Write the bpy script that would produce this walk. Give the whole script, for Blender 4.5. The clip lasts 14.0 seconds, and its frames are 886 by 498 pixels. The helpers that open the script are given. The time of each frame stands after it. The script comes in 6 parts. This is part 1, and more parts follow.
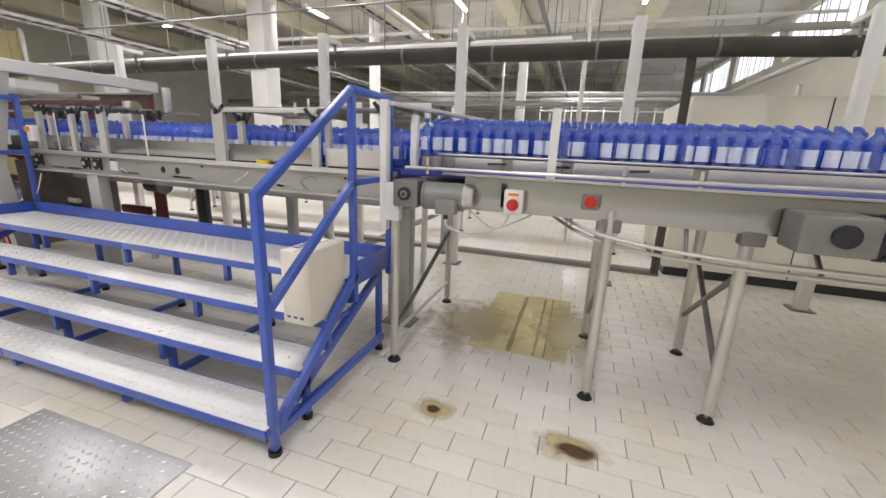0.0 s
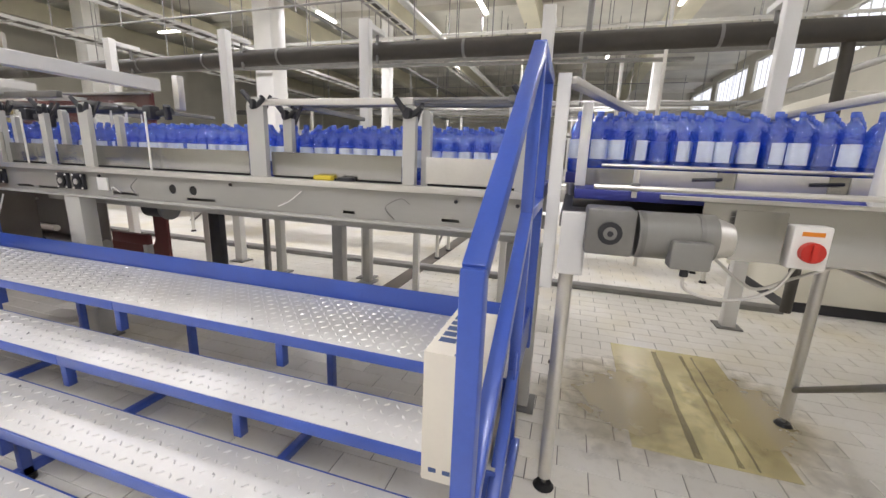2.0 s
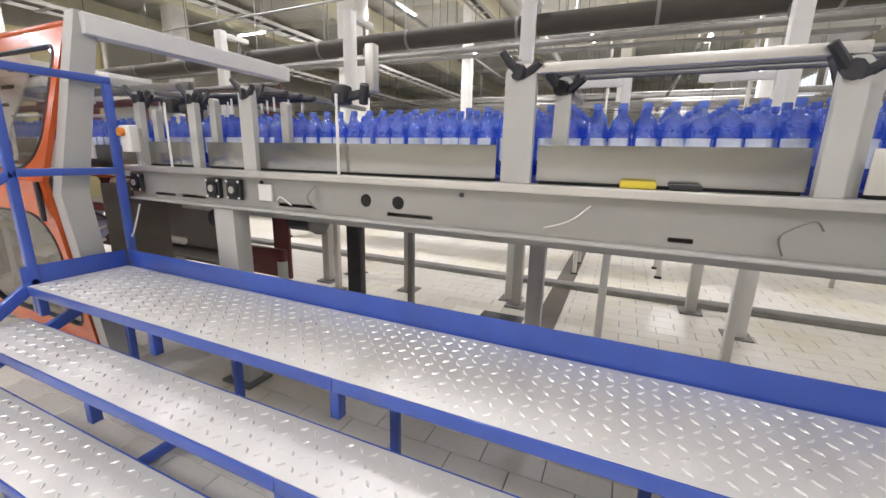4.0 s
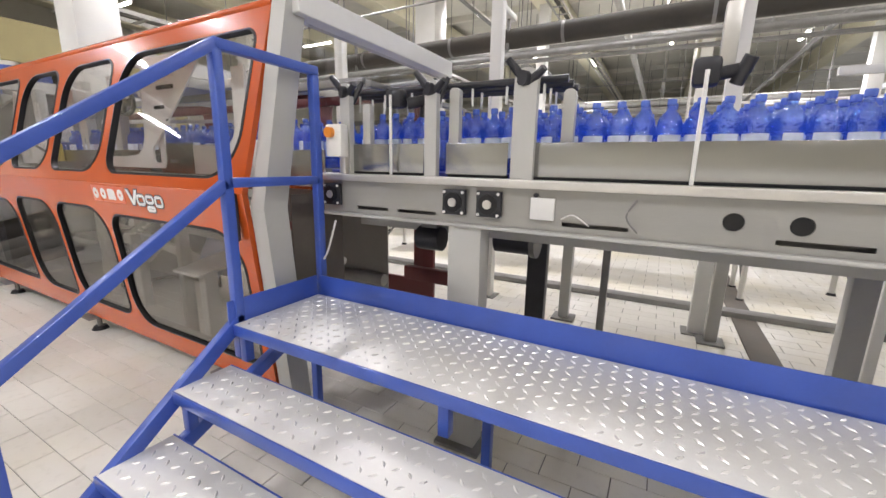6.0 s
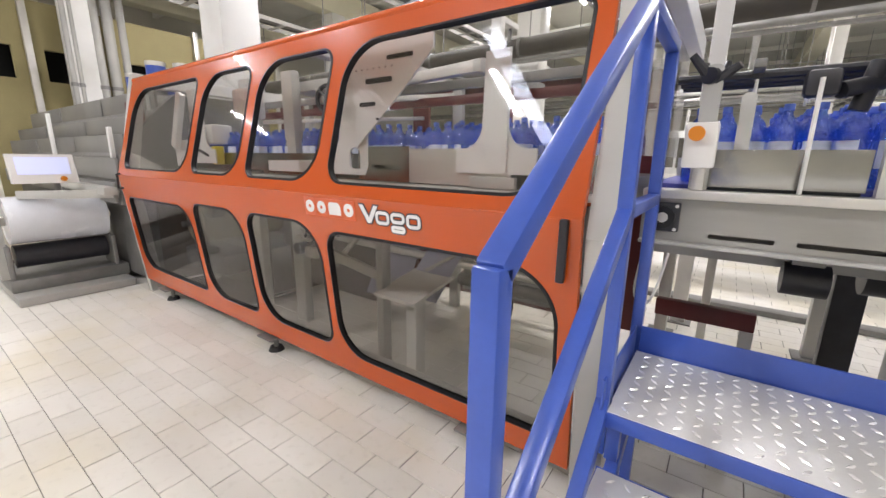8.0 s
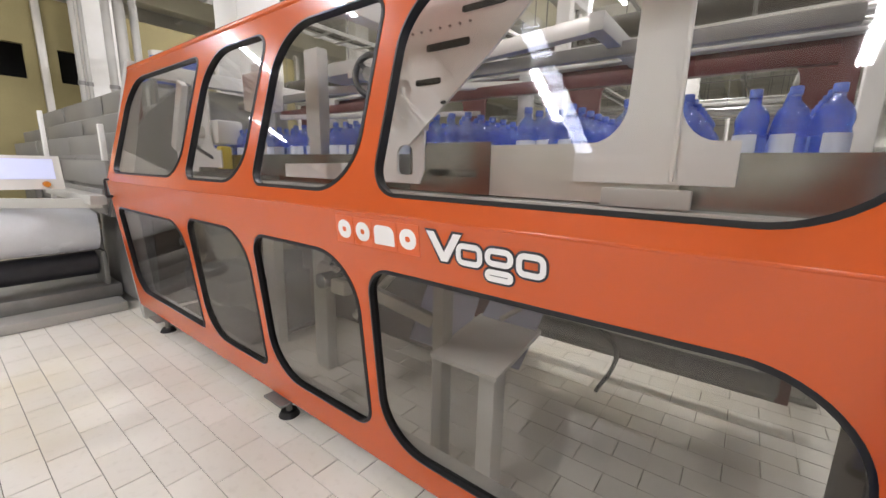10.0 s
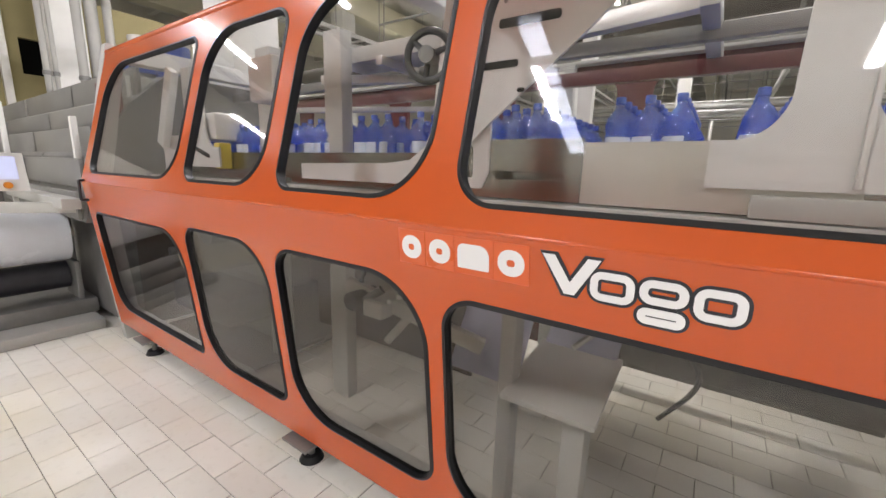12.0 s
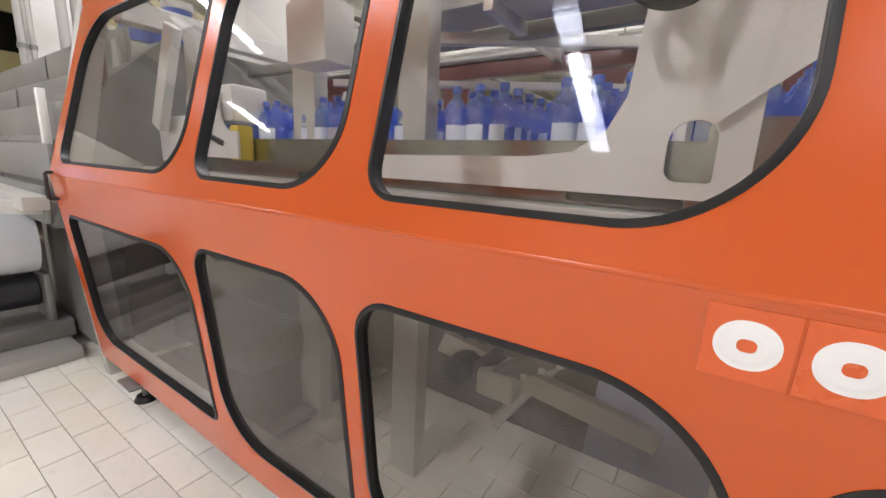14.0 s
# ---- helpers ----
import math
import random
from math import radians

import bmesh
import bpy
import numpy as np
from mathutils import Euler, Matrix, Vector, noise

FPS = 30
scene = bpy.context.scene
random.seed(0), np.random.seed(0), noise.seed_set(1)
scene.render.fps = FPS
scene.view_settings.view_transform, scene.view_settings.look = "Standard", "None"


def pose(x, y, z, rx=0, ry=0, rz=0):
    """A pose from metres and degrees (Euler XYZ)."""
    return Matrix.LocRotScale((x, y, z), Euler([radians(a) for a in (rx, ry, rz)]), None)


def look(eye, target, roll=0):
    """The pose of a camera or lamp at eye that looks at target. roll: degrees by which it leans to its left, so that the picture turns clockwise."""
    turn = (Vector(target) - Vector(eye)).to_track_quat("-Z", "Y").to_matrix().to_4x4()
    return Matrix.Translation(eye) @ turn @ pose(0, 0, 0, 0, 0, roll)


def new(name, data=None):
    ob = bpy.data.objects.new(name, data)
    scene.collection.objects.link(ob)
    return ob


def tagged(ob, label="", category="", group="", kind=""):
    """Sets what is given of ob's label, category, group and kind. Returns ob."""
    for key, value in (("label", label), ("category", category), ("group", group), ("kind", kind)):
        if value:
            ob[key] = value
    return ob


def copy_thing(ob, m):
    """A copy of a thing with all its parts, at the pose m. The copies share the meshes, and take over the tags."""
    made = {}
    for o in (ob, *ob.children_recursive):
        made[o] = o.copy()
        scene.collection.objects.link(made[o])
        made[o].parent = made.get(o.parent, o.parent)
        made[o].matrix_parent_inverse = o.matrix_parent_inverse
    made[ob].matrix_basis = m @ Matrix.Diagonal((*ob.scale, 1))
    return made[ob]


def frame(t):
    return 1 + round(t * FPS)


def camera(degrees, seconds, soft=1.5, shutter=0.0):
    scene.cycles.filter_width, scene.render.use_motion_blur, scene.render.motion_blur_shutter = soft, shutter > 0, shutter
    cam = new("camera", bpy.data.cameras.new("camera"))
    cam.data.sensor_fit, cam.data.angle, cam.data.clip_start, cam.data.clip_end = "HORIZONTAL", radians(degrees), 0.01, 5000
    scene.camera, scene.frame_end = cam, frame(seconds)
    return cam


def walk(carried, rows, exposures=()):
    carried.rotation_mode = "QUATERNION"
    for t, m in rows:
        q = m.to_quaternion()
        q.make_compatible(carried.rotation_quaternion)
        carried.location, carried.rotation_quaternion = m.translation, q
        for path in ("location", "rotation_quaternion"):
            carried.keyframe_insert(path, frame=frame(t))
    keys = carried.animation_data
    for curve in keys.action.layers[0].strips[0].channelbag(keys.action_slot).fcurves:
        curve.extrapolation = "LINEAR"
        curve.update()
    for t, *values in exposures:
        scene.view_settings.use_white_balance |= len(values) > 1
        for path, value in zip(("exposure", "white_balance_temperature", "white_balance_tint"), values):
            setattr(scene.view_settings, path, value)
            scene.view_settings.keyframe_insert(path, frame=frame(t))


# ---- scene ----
cam = camera(96.3, 14.0)
PATH = [
    (0, (-0.26, 0.879, 1.573), (-0.865, 2.719, 1.073), 2.4),
    (0.5, (-0.549, 1.104, 1.573), (-1.131, 2.958, 1.1), 2.5),
    (1, (-0.863, 1.373, 1.536), (-1.428, 3.236, 1.078), 2.4),
    (1.5, (-1.134, 1.531, 1.52), (-1.704, 3.394, 1.069), 2.3),
    (2, (-1.439, 1.634, 1.517), (-2.019, 3.496, 1.074), 2.1),
    (2.5, (-1.761, 1.72, 1.497), (-2.363, 3.574, 1.049), 1.9),
    (4.8, (-3.408, 2.102, 1.433), (-4.25, 3.859, 0.984), 1.2),
    (5, (-3.536, 2.069, 1.414), (-4.37, 3.834, 0.978), 1.1),
    (5.5, (-3.87, 2.038, 1.41), (-4.759, 3.783, 1.005), 1.2),
    (6, (-4.208, 1.997, 1.426), (-5.139, 3.718, 1.011), 1.1),
    (6.5, (-4.602, 2.025, 1.41), (-5.585, 3.718, 0.998), 1.0),
    (7, (-4.927, 1.956, 1.409), (-5.969, 3.613, 1.0), 1.0),
    (7.5, (-5.228, 1.857, 1.467), (-6.308, 3.483, 1.032), 1.2),
    (8, (-5.584, 1.818, 1.478), (-6.71, 3.41, 1.031), 0.8),
    (8.5, (-5.842, 1.921, 1.471), (-7.027, 3.469, 1.025), 0.8),
    (11, (-6.558, 2.355, 1.424), (-7.736, 3.925, 1.038), 1.7),
    (11.5, (-6.675, 2.342, 1.445), (-7.819, 3.935, 1.049), 1.5),
    (12, (-6.789, 2.325, 1.433), (-7.897, 3.942, 1.035), 1.6),
    (12.5, (-6.981, 2.406, 1.405), (-8.07, 4.034, 1.0), 2.0),
    (13, (-7.17, 2.504, 1.425), (-8.249, 4.134, 1.005), 2.1),
    (13.5, (-7.326, 2.559, 1.417), (-8.407, 4.187, 0.992), 2.3),
    (14, (-7.594, 2.605, 1.414), (-8.674, 4.237, 1.001), 2.7),
]
EXPOSURES = [(0, -0.14), (2.5, -0.04), (5, 0.05), (8.5, 0.03), (11, 0.0), (14, 0.12)]
walk(cam, [(t, look(eye, aim, roll)) for t, eye, aim, roll in PATH], EXPOSURES)

# ---- world, lamps, exposure ----
world = bpy.data.worlds.new("world")
scene.world = world
world.use_nodes = True
wn = world.node_tree.nodes
sky = wn.new("ShaderNodeTexSky")
sky.sky_type, sky.sun_disc = "NISHITA", False
sky.sun_elevation, sky.sun_rotation = radians(40), radians(60)
world.node_tree.links.new(sky.outputs[0], wn["Background"].inputs[0])
wn["Background"].inputs[1].default_value = 0.12
sun_data = bpy.data.lights.new("sun", "SUN")
sun_data.energy, sun_data.angle, sun_data.color = 0.8, radians(12), (1, 0.97, 0.92)
sun_ob = new("sun", sun_data)
sun_ob.matrix_world = look((30, 8, 26), (0, 10, 0))
LAMP_POWER = 182
LAMP_ROWS = [(-16.7, 0.8, 0.4), (-15.5, 7.5, 0.6), (-9.72, -1.8, 1.15), (-10.2, 6.6, 1.5), (-5.4, -1.0, 0.38), (-5.6, 6.9, 0.8), (-1.2, -1.0, 0.9), (-0.8, 7.6, 0.22),
             (3.9, 2.5, 0.45), (-9.8, 14.4, 1.5), (-4.5, 14.6, 1.2), (1.0, 15.0, 1.1), (-7.5, 22.0, 1.6), (-0.5, 21.0, 1.4), (-20.5, -2.2, 0.4), (-12.6, 1.6, 0.5)]


# ---- materials ----


def mat(name, col, rough=0.5, metal=0.0, var=0.12, scale=6.0, bump=0.08, fine=60.0, dirt=None, dirt_amount=0.0, coat=0.0, stretch=None):
    """A surface with broad tone changes, fine grain, uneven gloss and, if asked, patches of dirt."""
    m = bpy.data.materials.new(name)
    m.use_nodes = True
    nt = m.node_tree
    N, L = nt.nodes, nt.links
    p = N["Principled BSDF"]
    tc = N.new("ShaderNodeTexCoord")
    src = tc.outputs["Object"]
    if stretch:
        mp = N.new("ShaderNodeMapping")
        mp.inputs["Scale"].default_value = stretch
        L.new(src, mp.inputs[0])
        src = mp.outputs[0]
    a = N.new("ShaderNodeTexNoise")
    a.inputs["Scale"].default_value, a.inputs["Detail"].default_value = scale, 5
    b = N.new("ShaderNodeTexNoise")
    b.inputs["Scale"].default_value, b.inputs["Detail"].default_value = fine, 4
    L.new(src, a.inputs["Vector"])
    L.new(src, b.inputs["Vector"])
    mix = N.new("ShaderNodeMix")
    mix.data_type = "RGBA"
    lo = [max(0, c * (1 - var)) for c in col]
    hi = [min(1, c * (1 + var)) for c in col]
    mix.inputs[6].default_value, mix.inputs[7].default_value = (*lo, 1), (*hi, 1)
    add = N.new("ShaderNodeMath")
    add.operation = "MULTIPLY_ADD"
    add.inputs[1].default_value = 0.35
    L.new(b.outputs[0], add.inputs[0])
    sub = N.new("ShaderNodeMath")
    sub.operation = "MULTIPLY_ADD"
    sub.inputs[1].default_value, sub.inputs[2].default_value = 1.6, -0.45
    L.new(a.outputs[0], sub.inputs[0])
    L.new(sub.outputs[0], add.inputs[2])
    add.use_clamp = True
    L.new(add.outputs[0], mix.inputs[0])
    out = mix.outputs[2]
    if dirt:
        d = N.new("ShaderNodeTexNoise")
        d.inputs["Scale"].default_value, d.inputs["Detail"].default_value = scale * 0.45, 8
        L.new(src, d.inputs["Vector"])
        rr = N.new("ShaderNodeMapRange")
        rr.inputs[1].default_value, rr.inputs[2].default_value = 0.56 - 0.1 * dirt_amount, 0.75
        rr.inputs[4].default_value = dirt_amount
        L.new(d.outputs[0], rr.inputs[0])
        m2 = N.new("ShaderNodeMix")
        m2.data_type = "RGBA"
        m2.inputs[7].default_value = (*dirt, 1)
        L.new(out, m2.inputs[6])
        L.new(rr.outputs[0], m2.inputs[0])
        out = m2.outputs[2]
    L.new(out, p.inputs["Base Color"])
    r = N.new("ShaderNodeMapRange")
    r.inputs[3].default_value, r.inputs[4].default_value = max(0.03, rough - 0.09), min(1, rough + 0.09)
    L.new(a.outputs[0], r.inputs[0])
    L.new(r.outputs[0], p.inputs["Roughness"])
    p.inputs["Metallic"].default_value = metal
    p.inputs["Coat Weight"].default_value = coat
    if bump:
        bp = N.new("ShaderNodeBump")
        bp.inputs["Strength"].default_value, bp.inputs["Distance"].default_value = bump, 0.003
        L.new(b.outputs[0], bp.inputs["Height"])
        L.new(bp.outputs[0], p.inputs["Normal"])
    return m


def glow(name, col, strength):
    m = bpy.data.materials.new(name)
    m.use_nodes = True
    p = m.node_tree.nodes["Principled BSDF"]
    p.inputs["Base Color"].default_value = (*col, 1)
    p.inputs["Emission Color"].default_value = (*col, 1)
    p.inputs["Emission Strength"].default_value = strength
    return m


def clear(name, tint, gloss=0.12, rough=0.03, body=None, body_amount=0.0, dents=0.0):
    """Thin clear sheet: tinted see-through, a mirror gloss that grows at grazing angles, and an optional coloured body."""
    m = bpy.data.materials.new(name)
    m.use_nodes = True
    N, L = m.node_tree.nodes, m.node_tree.links
    N.remove(N["Principled BSDF"])
    o = N["Material Output"]
    t = N.new("ShaderNodeBsdfTransparent")
    t.inputs[0].default_value = (*tint, 1)
    base = t.outputs[0]
    if body:
        d = N.new("ShaderNodeBsdfTranslucent")
        d.inputs[0].default_value = (*body, 1)
        d2 = N.new("ShaderNodeBsdfDiffuse")
        d2.inputs[0].default_value = (*body, 1)
        mm = N.new("ShaderNodeMixShader")
        L.new(d.outputs[0], mm.inputs[1])
        L.new(d2.outputs[0], mm.inputs[2])
        mx = N.new("ShaderNodeMixShader")
        mx.inputs[0].default_value = body_amount
        L.new(base, mx.inputs[1])
        L.new(mm.outputs[0], mx.inputs[2])
        base = mx.outputs[0]
    g = N.new("ShaderNodeBsdfGlossy")
    g.inputs["Roughness"].default_value = rough
    if dents:
        tc = N.new("ShaderNodeTexCoord")
        nz = N.new("ShaderNodeTexNoise")
        nz.inputs["Scale"].default_value, nz.inputs["Detail"].default_value = 55, 2
        bp = N.new("ShaderNodeBump")
        bp.inputs["Strength"].default_value, bp.inputs["Distance"].default_value = dents, 0.01
        L.new(tc.outputs["Object"], nz.inputs["Vector"])
        L.new(nz.outputs[0], bp.inputs["Height"])
        L.new(bp.outputs[0], g.inputs["Normal"])
    f = N.new("ShaderNodeLayerWeight")
    f.inputs[0].default_value = 0.5
    pw = N.new("ShaderNodeMath")
    pw.operation = "POWER"
    pw.inputs[1].default_value = 4.5
    L.new(f.outputs["Facing"], pw.inputs[0])
    sc = N.new("ShaderNodeMath")
    sc.operation = "MULTIPLY_ADD"
    sc.inputs[1].default_value, sc.inputs[2].default_value = 0.7, gloss * 0.4
    L.new(pw.outputs[0], sc.inputs[0])
    s = N.new("ShaderNodeMixShader")
    L.new(sc.outputs[0], s.inputs[0])
    L.new(base, s.inputs[1])
    L.new(g.outputs[0], s.inputs[2])
    L.new(s.outputs[0], o.inputs[0])
    return m


STEEL = mat("brushed_stainless", (0.41, 0.405, 0.39), 0.24, 1.0, 0.06, 1.5, 0.03, 40, stretch=(0.5, 4, 4))
PALE_PLATE = mat("pale_machine_plate", (0.76, 0.755, 0.73), 0.38, 0.0, 0.06, 3, 0.05, 80, (0.55, 0.52, 0.46), 0.25)
LINE_GREY = mat("conveyor_grey", (0.38, 0.375, 0.35), 0.36, 0.35, 0.10, 2.5, 0.06, 70, (0.28, 0.26, 0.22), 0.4, stretch=(0.4, 1, 3))
COVER_STEEL = mat("worn_cover_plate", (0.40, 0.40, 0.39), 0.4, 0.5, 0.15, 3, 0.1, 50, (0.25, 0.23, 0.2), 0.4)
STEEL_SATIN = mat("satin_stainless", (0.66, 0.64, 0.60), 0.42, 0.75, 0.12, 4, 0.08, 70)
STEEL_DARK = mat("dull_steel", (0.25, 0.245, 0.235), 0.5, 0.6, 0.2, 6, 0.1, 50)
GREY_PAINT = mat("pale_grey_paint", (0.50, 0.495, 0.465), 0.42, 0.0, 0.07, 3, 0.06, 90, (0.45, 0.43, 0.38), 0.3)
WHITE_PAINT = mat("white_paint", (0.80, 0.79, 0.76), 0.5, 0.0, 0.06, 2, 0.06, 60, (0.6, 0.56, 0.48), 0.25)
CREAM_PAINT = mat("cream_paint", (0.72, 0.68, 0.52), 0.6, 0.0, 0.07, 1.5, 0.08, 50, (0.5, 0.45, 0.32), 0.3)
CABINET_CREAM = mat("cabinet_cream", (0.74, 0.71, 0.60), 0.55, 0.0, 0.05, 1.5, 0.05, 50)
CEIL_PAINT = mat("ceiling_paint", (0.70, 0.68, 0.61), 0.8, 0.0, 0.15, 0.7, 0.1, 30, (0.32, 0.29, 0.24), 0.4)
WALL_PAINT = mat("wall_plaster", (0.72, 0.69, 0.60), 0.8, 0.0, 0.1, 0.8, 0.15, 25, (0.52, 0.47, 0.38), 0.3)
BLUE_PAINT = mat("blue_enamel", (0.050, 0.108, 0.47), 0.32, 0.0, 0.14, 5, 0.08, 80, (0.10, 0.12, 0.26), 0.35, coat=0.25)
ORANGE = mat("orange_enamel", (0.57, 0.093, 0.014), 0.22, 0.0, 0.05, 0.8, 0.02, 50, coat=0.25)
PARTITION = mat("partition_ochre", (0.34, 0.29, 0.14), 0.75, 0.0, 0.15, 1.2, 0.1, 30, (0.28, 0.23, 0.12), 0.4)
RED_PAINT = mat("crimson_paint", (0.12, 0.020, 0.020), 0.4, 0.0, 0.15, 4, 0.06)
CHEQUER = mat("chequer_aluminium", (0.79, 0.78, 0.76), 0.5, 0.25, 0.08, 2.5, 0.12, 60, (0.58, 0.54, 0.47), 0.4)
# raised bars paler and glossier than the plate, so the pattern shows
CHEQUER_BAR = mat("bright_chequer_bar", (0.86, 0.85, 0.83), 0.3, 0.55, 0.06, 8, 0.0)
RUBBER = mat("black_rubber", (0.004, 0.004, 0.005), 0.42, 0.0, 0.3, 15, 0.1)
BLACK_PLASTIC = mat("black_plastic", (0.025, 0.025, 0.03), 0.4, 0.0, 0.3, 12, 0.08)
DARK_BROWN = mat("dark_brown_sheet", (0.13, 0.11, 0.09), 0.55, 0.0, 0.3, 3, 0.1)
# near black, put in place of the shade in slots, gaps and openings
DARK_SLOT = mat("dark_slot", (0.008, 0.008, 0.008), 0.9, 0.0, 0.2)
BELT_BLUE = mat("blue_chain_belt", (0.045, 0.055, 0.30), 0.45, 0.0, 0.2, 10, 0.2, 90)
GROUT = mat("floor_grout", (0.25, 0.23, 0.195), 0.85, 0.0, 0.3, 4, 0.2, 60)
CARD = mat("white_cardboard", (0.80, 0.75, 0.64), 0.8, 0.0, 0.06, 4, 0.1, 70)
KRAFT = mat("brown_kraft", (0.30, 0.25, 0.18), 0.7, 0.0, 0.2, 5, 0.1)
INK = mat("blue_ink", (0.08, 0.12, 0.25), 0.7)
LABEL_PAPER = mat("bottle_label", (0.74, 0.80, 0.95), 0.45, 0.0, 0.12, 20, 0.0)
CAP_BLUE = mat("cap_blue", (0.10, 0.17, 0.58), 0.22)
PIPE_DARK = mat("dusty_pipe_lagging", (0.070, 0.063, 0.052), 0.75, 0.0, 0.25, 3, 0.2, 30)
HOOD_GREY = mat("hood_grey", (0.26, 0.255, 0.24), 0.45, 0.25, 0.15, 2, 0.08, 50, (0.20, 0.18, 0.15), 0.4)
DUCT_GREY = mat("duct_grey", (0.42, 0.41, 0.38), 0.5, 0.2, 0.15, 2, 0.08)
SWITCH_WHITE = mat("switch_white", (0.82, 0.80, 0.76), 0.4, 0.0, 0.04)
SWITCH_RED = mat("switch_red", (0.55, 0.03, 0.02), 0.4)
SWITCH_ORANGE = mat("switch_orange", (0.75, 0.25, 0.02), 0.4)
DECAL_WHITE = mat("decal_white", (0.86, 0.85, 0.84), 0.35, 0.0, 0.03)
DECAL_PATCH = mat("decal_backing", (0.70, 0.125, 0.030), 0.3, 0.0, 0.03)
YELLOW = mat("yellow_plastic", (0.70, 0.55, 0.05), 0.5)
LILAC_FILM = mat("lilac_wrapping_film", (0.42, 0.43, 0.58), 0.3, 0.0, 0.25, 5, 0.0)
FILM = mat("film_roll_white", (0.74, 0.76, 0.80), 0.25, 0.0, 0.08, 5, 0.05, coat=0.4)
SCREEN = glow("screen_glow", (0.62, 0.66, 0.95), 0.4)
TUBE_WARM = glow("lamp_tube", (1.0, 0.97, 0.88), 22)
GLASS = clear("machine_window_glass", (0.93, 0.93, 0.92), 0.12)
# dusty body; the dark tint also carries the shade of the bay behind
GLASS_DUSTY_DARK = clear("dusty_dark_glass", (0.60, 0.59, 0.56), 0.12, 0.05, (0.42, 0.40, 0.36), 0.10)
# smoky tint, darkened further to carry the lower bays' shade
GLASS_SMOKED_SHADE = clear("smoked_shade_glass", (0.72, 0.71, 0.68), 0.14, 0.04)
PET = clear("blue_bottle_plastic", (0.46, 0.66, 1.0), 0.55, 0.03, (0.05, 0.24, 1.0), 0.28, 1.0)
DAYGLASS = glow("daylit_window_pane", (0.86, 0.88, 1.0), 1.5)
ROOFGLASS = glow("roof_light_pane", (0.80, 0.84, 1.0), 11.0)

# floor tile: cream white, each tile its own tone, ochre tint in wide patches
TILE = bpy.data.materials.new("floor_tile")
TILE.use_nodes = True


def tile_nodes(m):
    N, L = m.node_tree.nodes, m.node_tree.links
    p = N["Principled BSDF"]
    geo = N.new("ShaderNodeNewGeometry")
    oi = N.new("ShaderNodeObjectInfo")
    n1 = N.new("ShaderNodeTexNoise")
    n1.inputs["Scale"].default_value, n1.inputs["Detail"].default_value = 0.9, 6
    n2 = N.new("ShaderNodeTexNoise")
    n2.inputs["Scale"].default_value, n2.inputs["Detail"].default_value = 22, 5
    for n in (n1, n2):
        L.new(geo.outputs["Position"], n.inputs["Vector"])
    sm = N.new("ShaderNodeMath")
    L.new(oi.outputs["Random"], sm.inputs[0])
    L.new(geo.outputs["Random Per Island"], sm.inputs[1])
    fr = N.new("ShaderNodeMath")
    fr.operation = "FRACT"
    L.new(sm.outputs[0], fr.inputs[0])
    base = N.new("ShaderNodeMix")
    base.data_type = "RGBA"
    base.inputs[6].default_value, base.inputs[7].default_value = (0.76, 0.73, 0.665, 1), (0.82, 0.79, 0.725, 1)
    L.new(fr.outputs[0], base.inputs[0])
    out = base.outputs[2]
    for noise_node, lo, hi, amount, col in ((n1, 0.48, 0.72, 0.6, (0.71, 0.63, 0.42, 1)), (n2, 0.55, 0.8, 0.25, (0.48, 0.44, 0.36, 1))):
        mr = N.new("ShaderNodeMapRange")
        mr.inputs[1].default_value, mr.inputs[2].default_value, mr.inputs[4].default_value = lo, hi, amount
        L.new(noise_node.outputs[0], mr.inputs[0])
        mx = N.new("ShaderNodeMix")
        mx.data_type = "RGBA"
        mx.inputs[7].default_value = col
        L.new(out, mx.inputs[6])
        L.new(mr.outputs[0], mx.inputs[0])
        out = mx.outputs[2]
    L.new(out, p.inputs["Base Color"])
    rr = N.new("ShaderNodeMapRange")
    rr.inputs[3].default_value, rr.inputs[4].default_value = 0.22, 0.5
    L.new(n1.outputs[0], rr.inputs[0])
    L.new(rr.outputs[0], p.inputs["Roughness"])
    bp = N.new("ShaderNodeBump")
    bp.inputs["Strength"].default_value, bp.inputs["Distance"].default_value = 0.15, 0.002
    L.new(n2.outputs[0], bp.inputs["Height"])
    L.new(bp.outputs[0], p.inputs["Normal"])


tile_nodes(TILE)


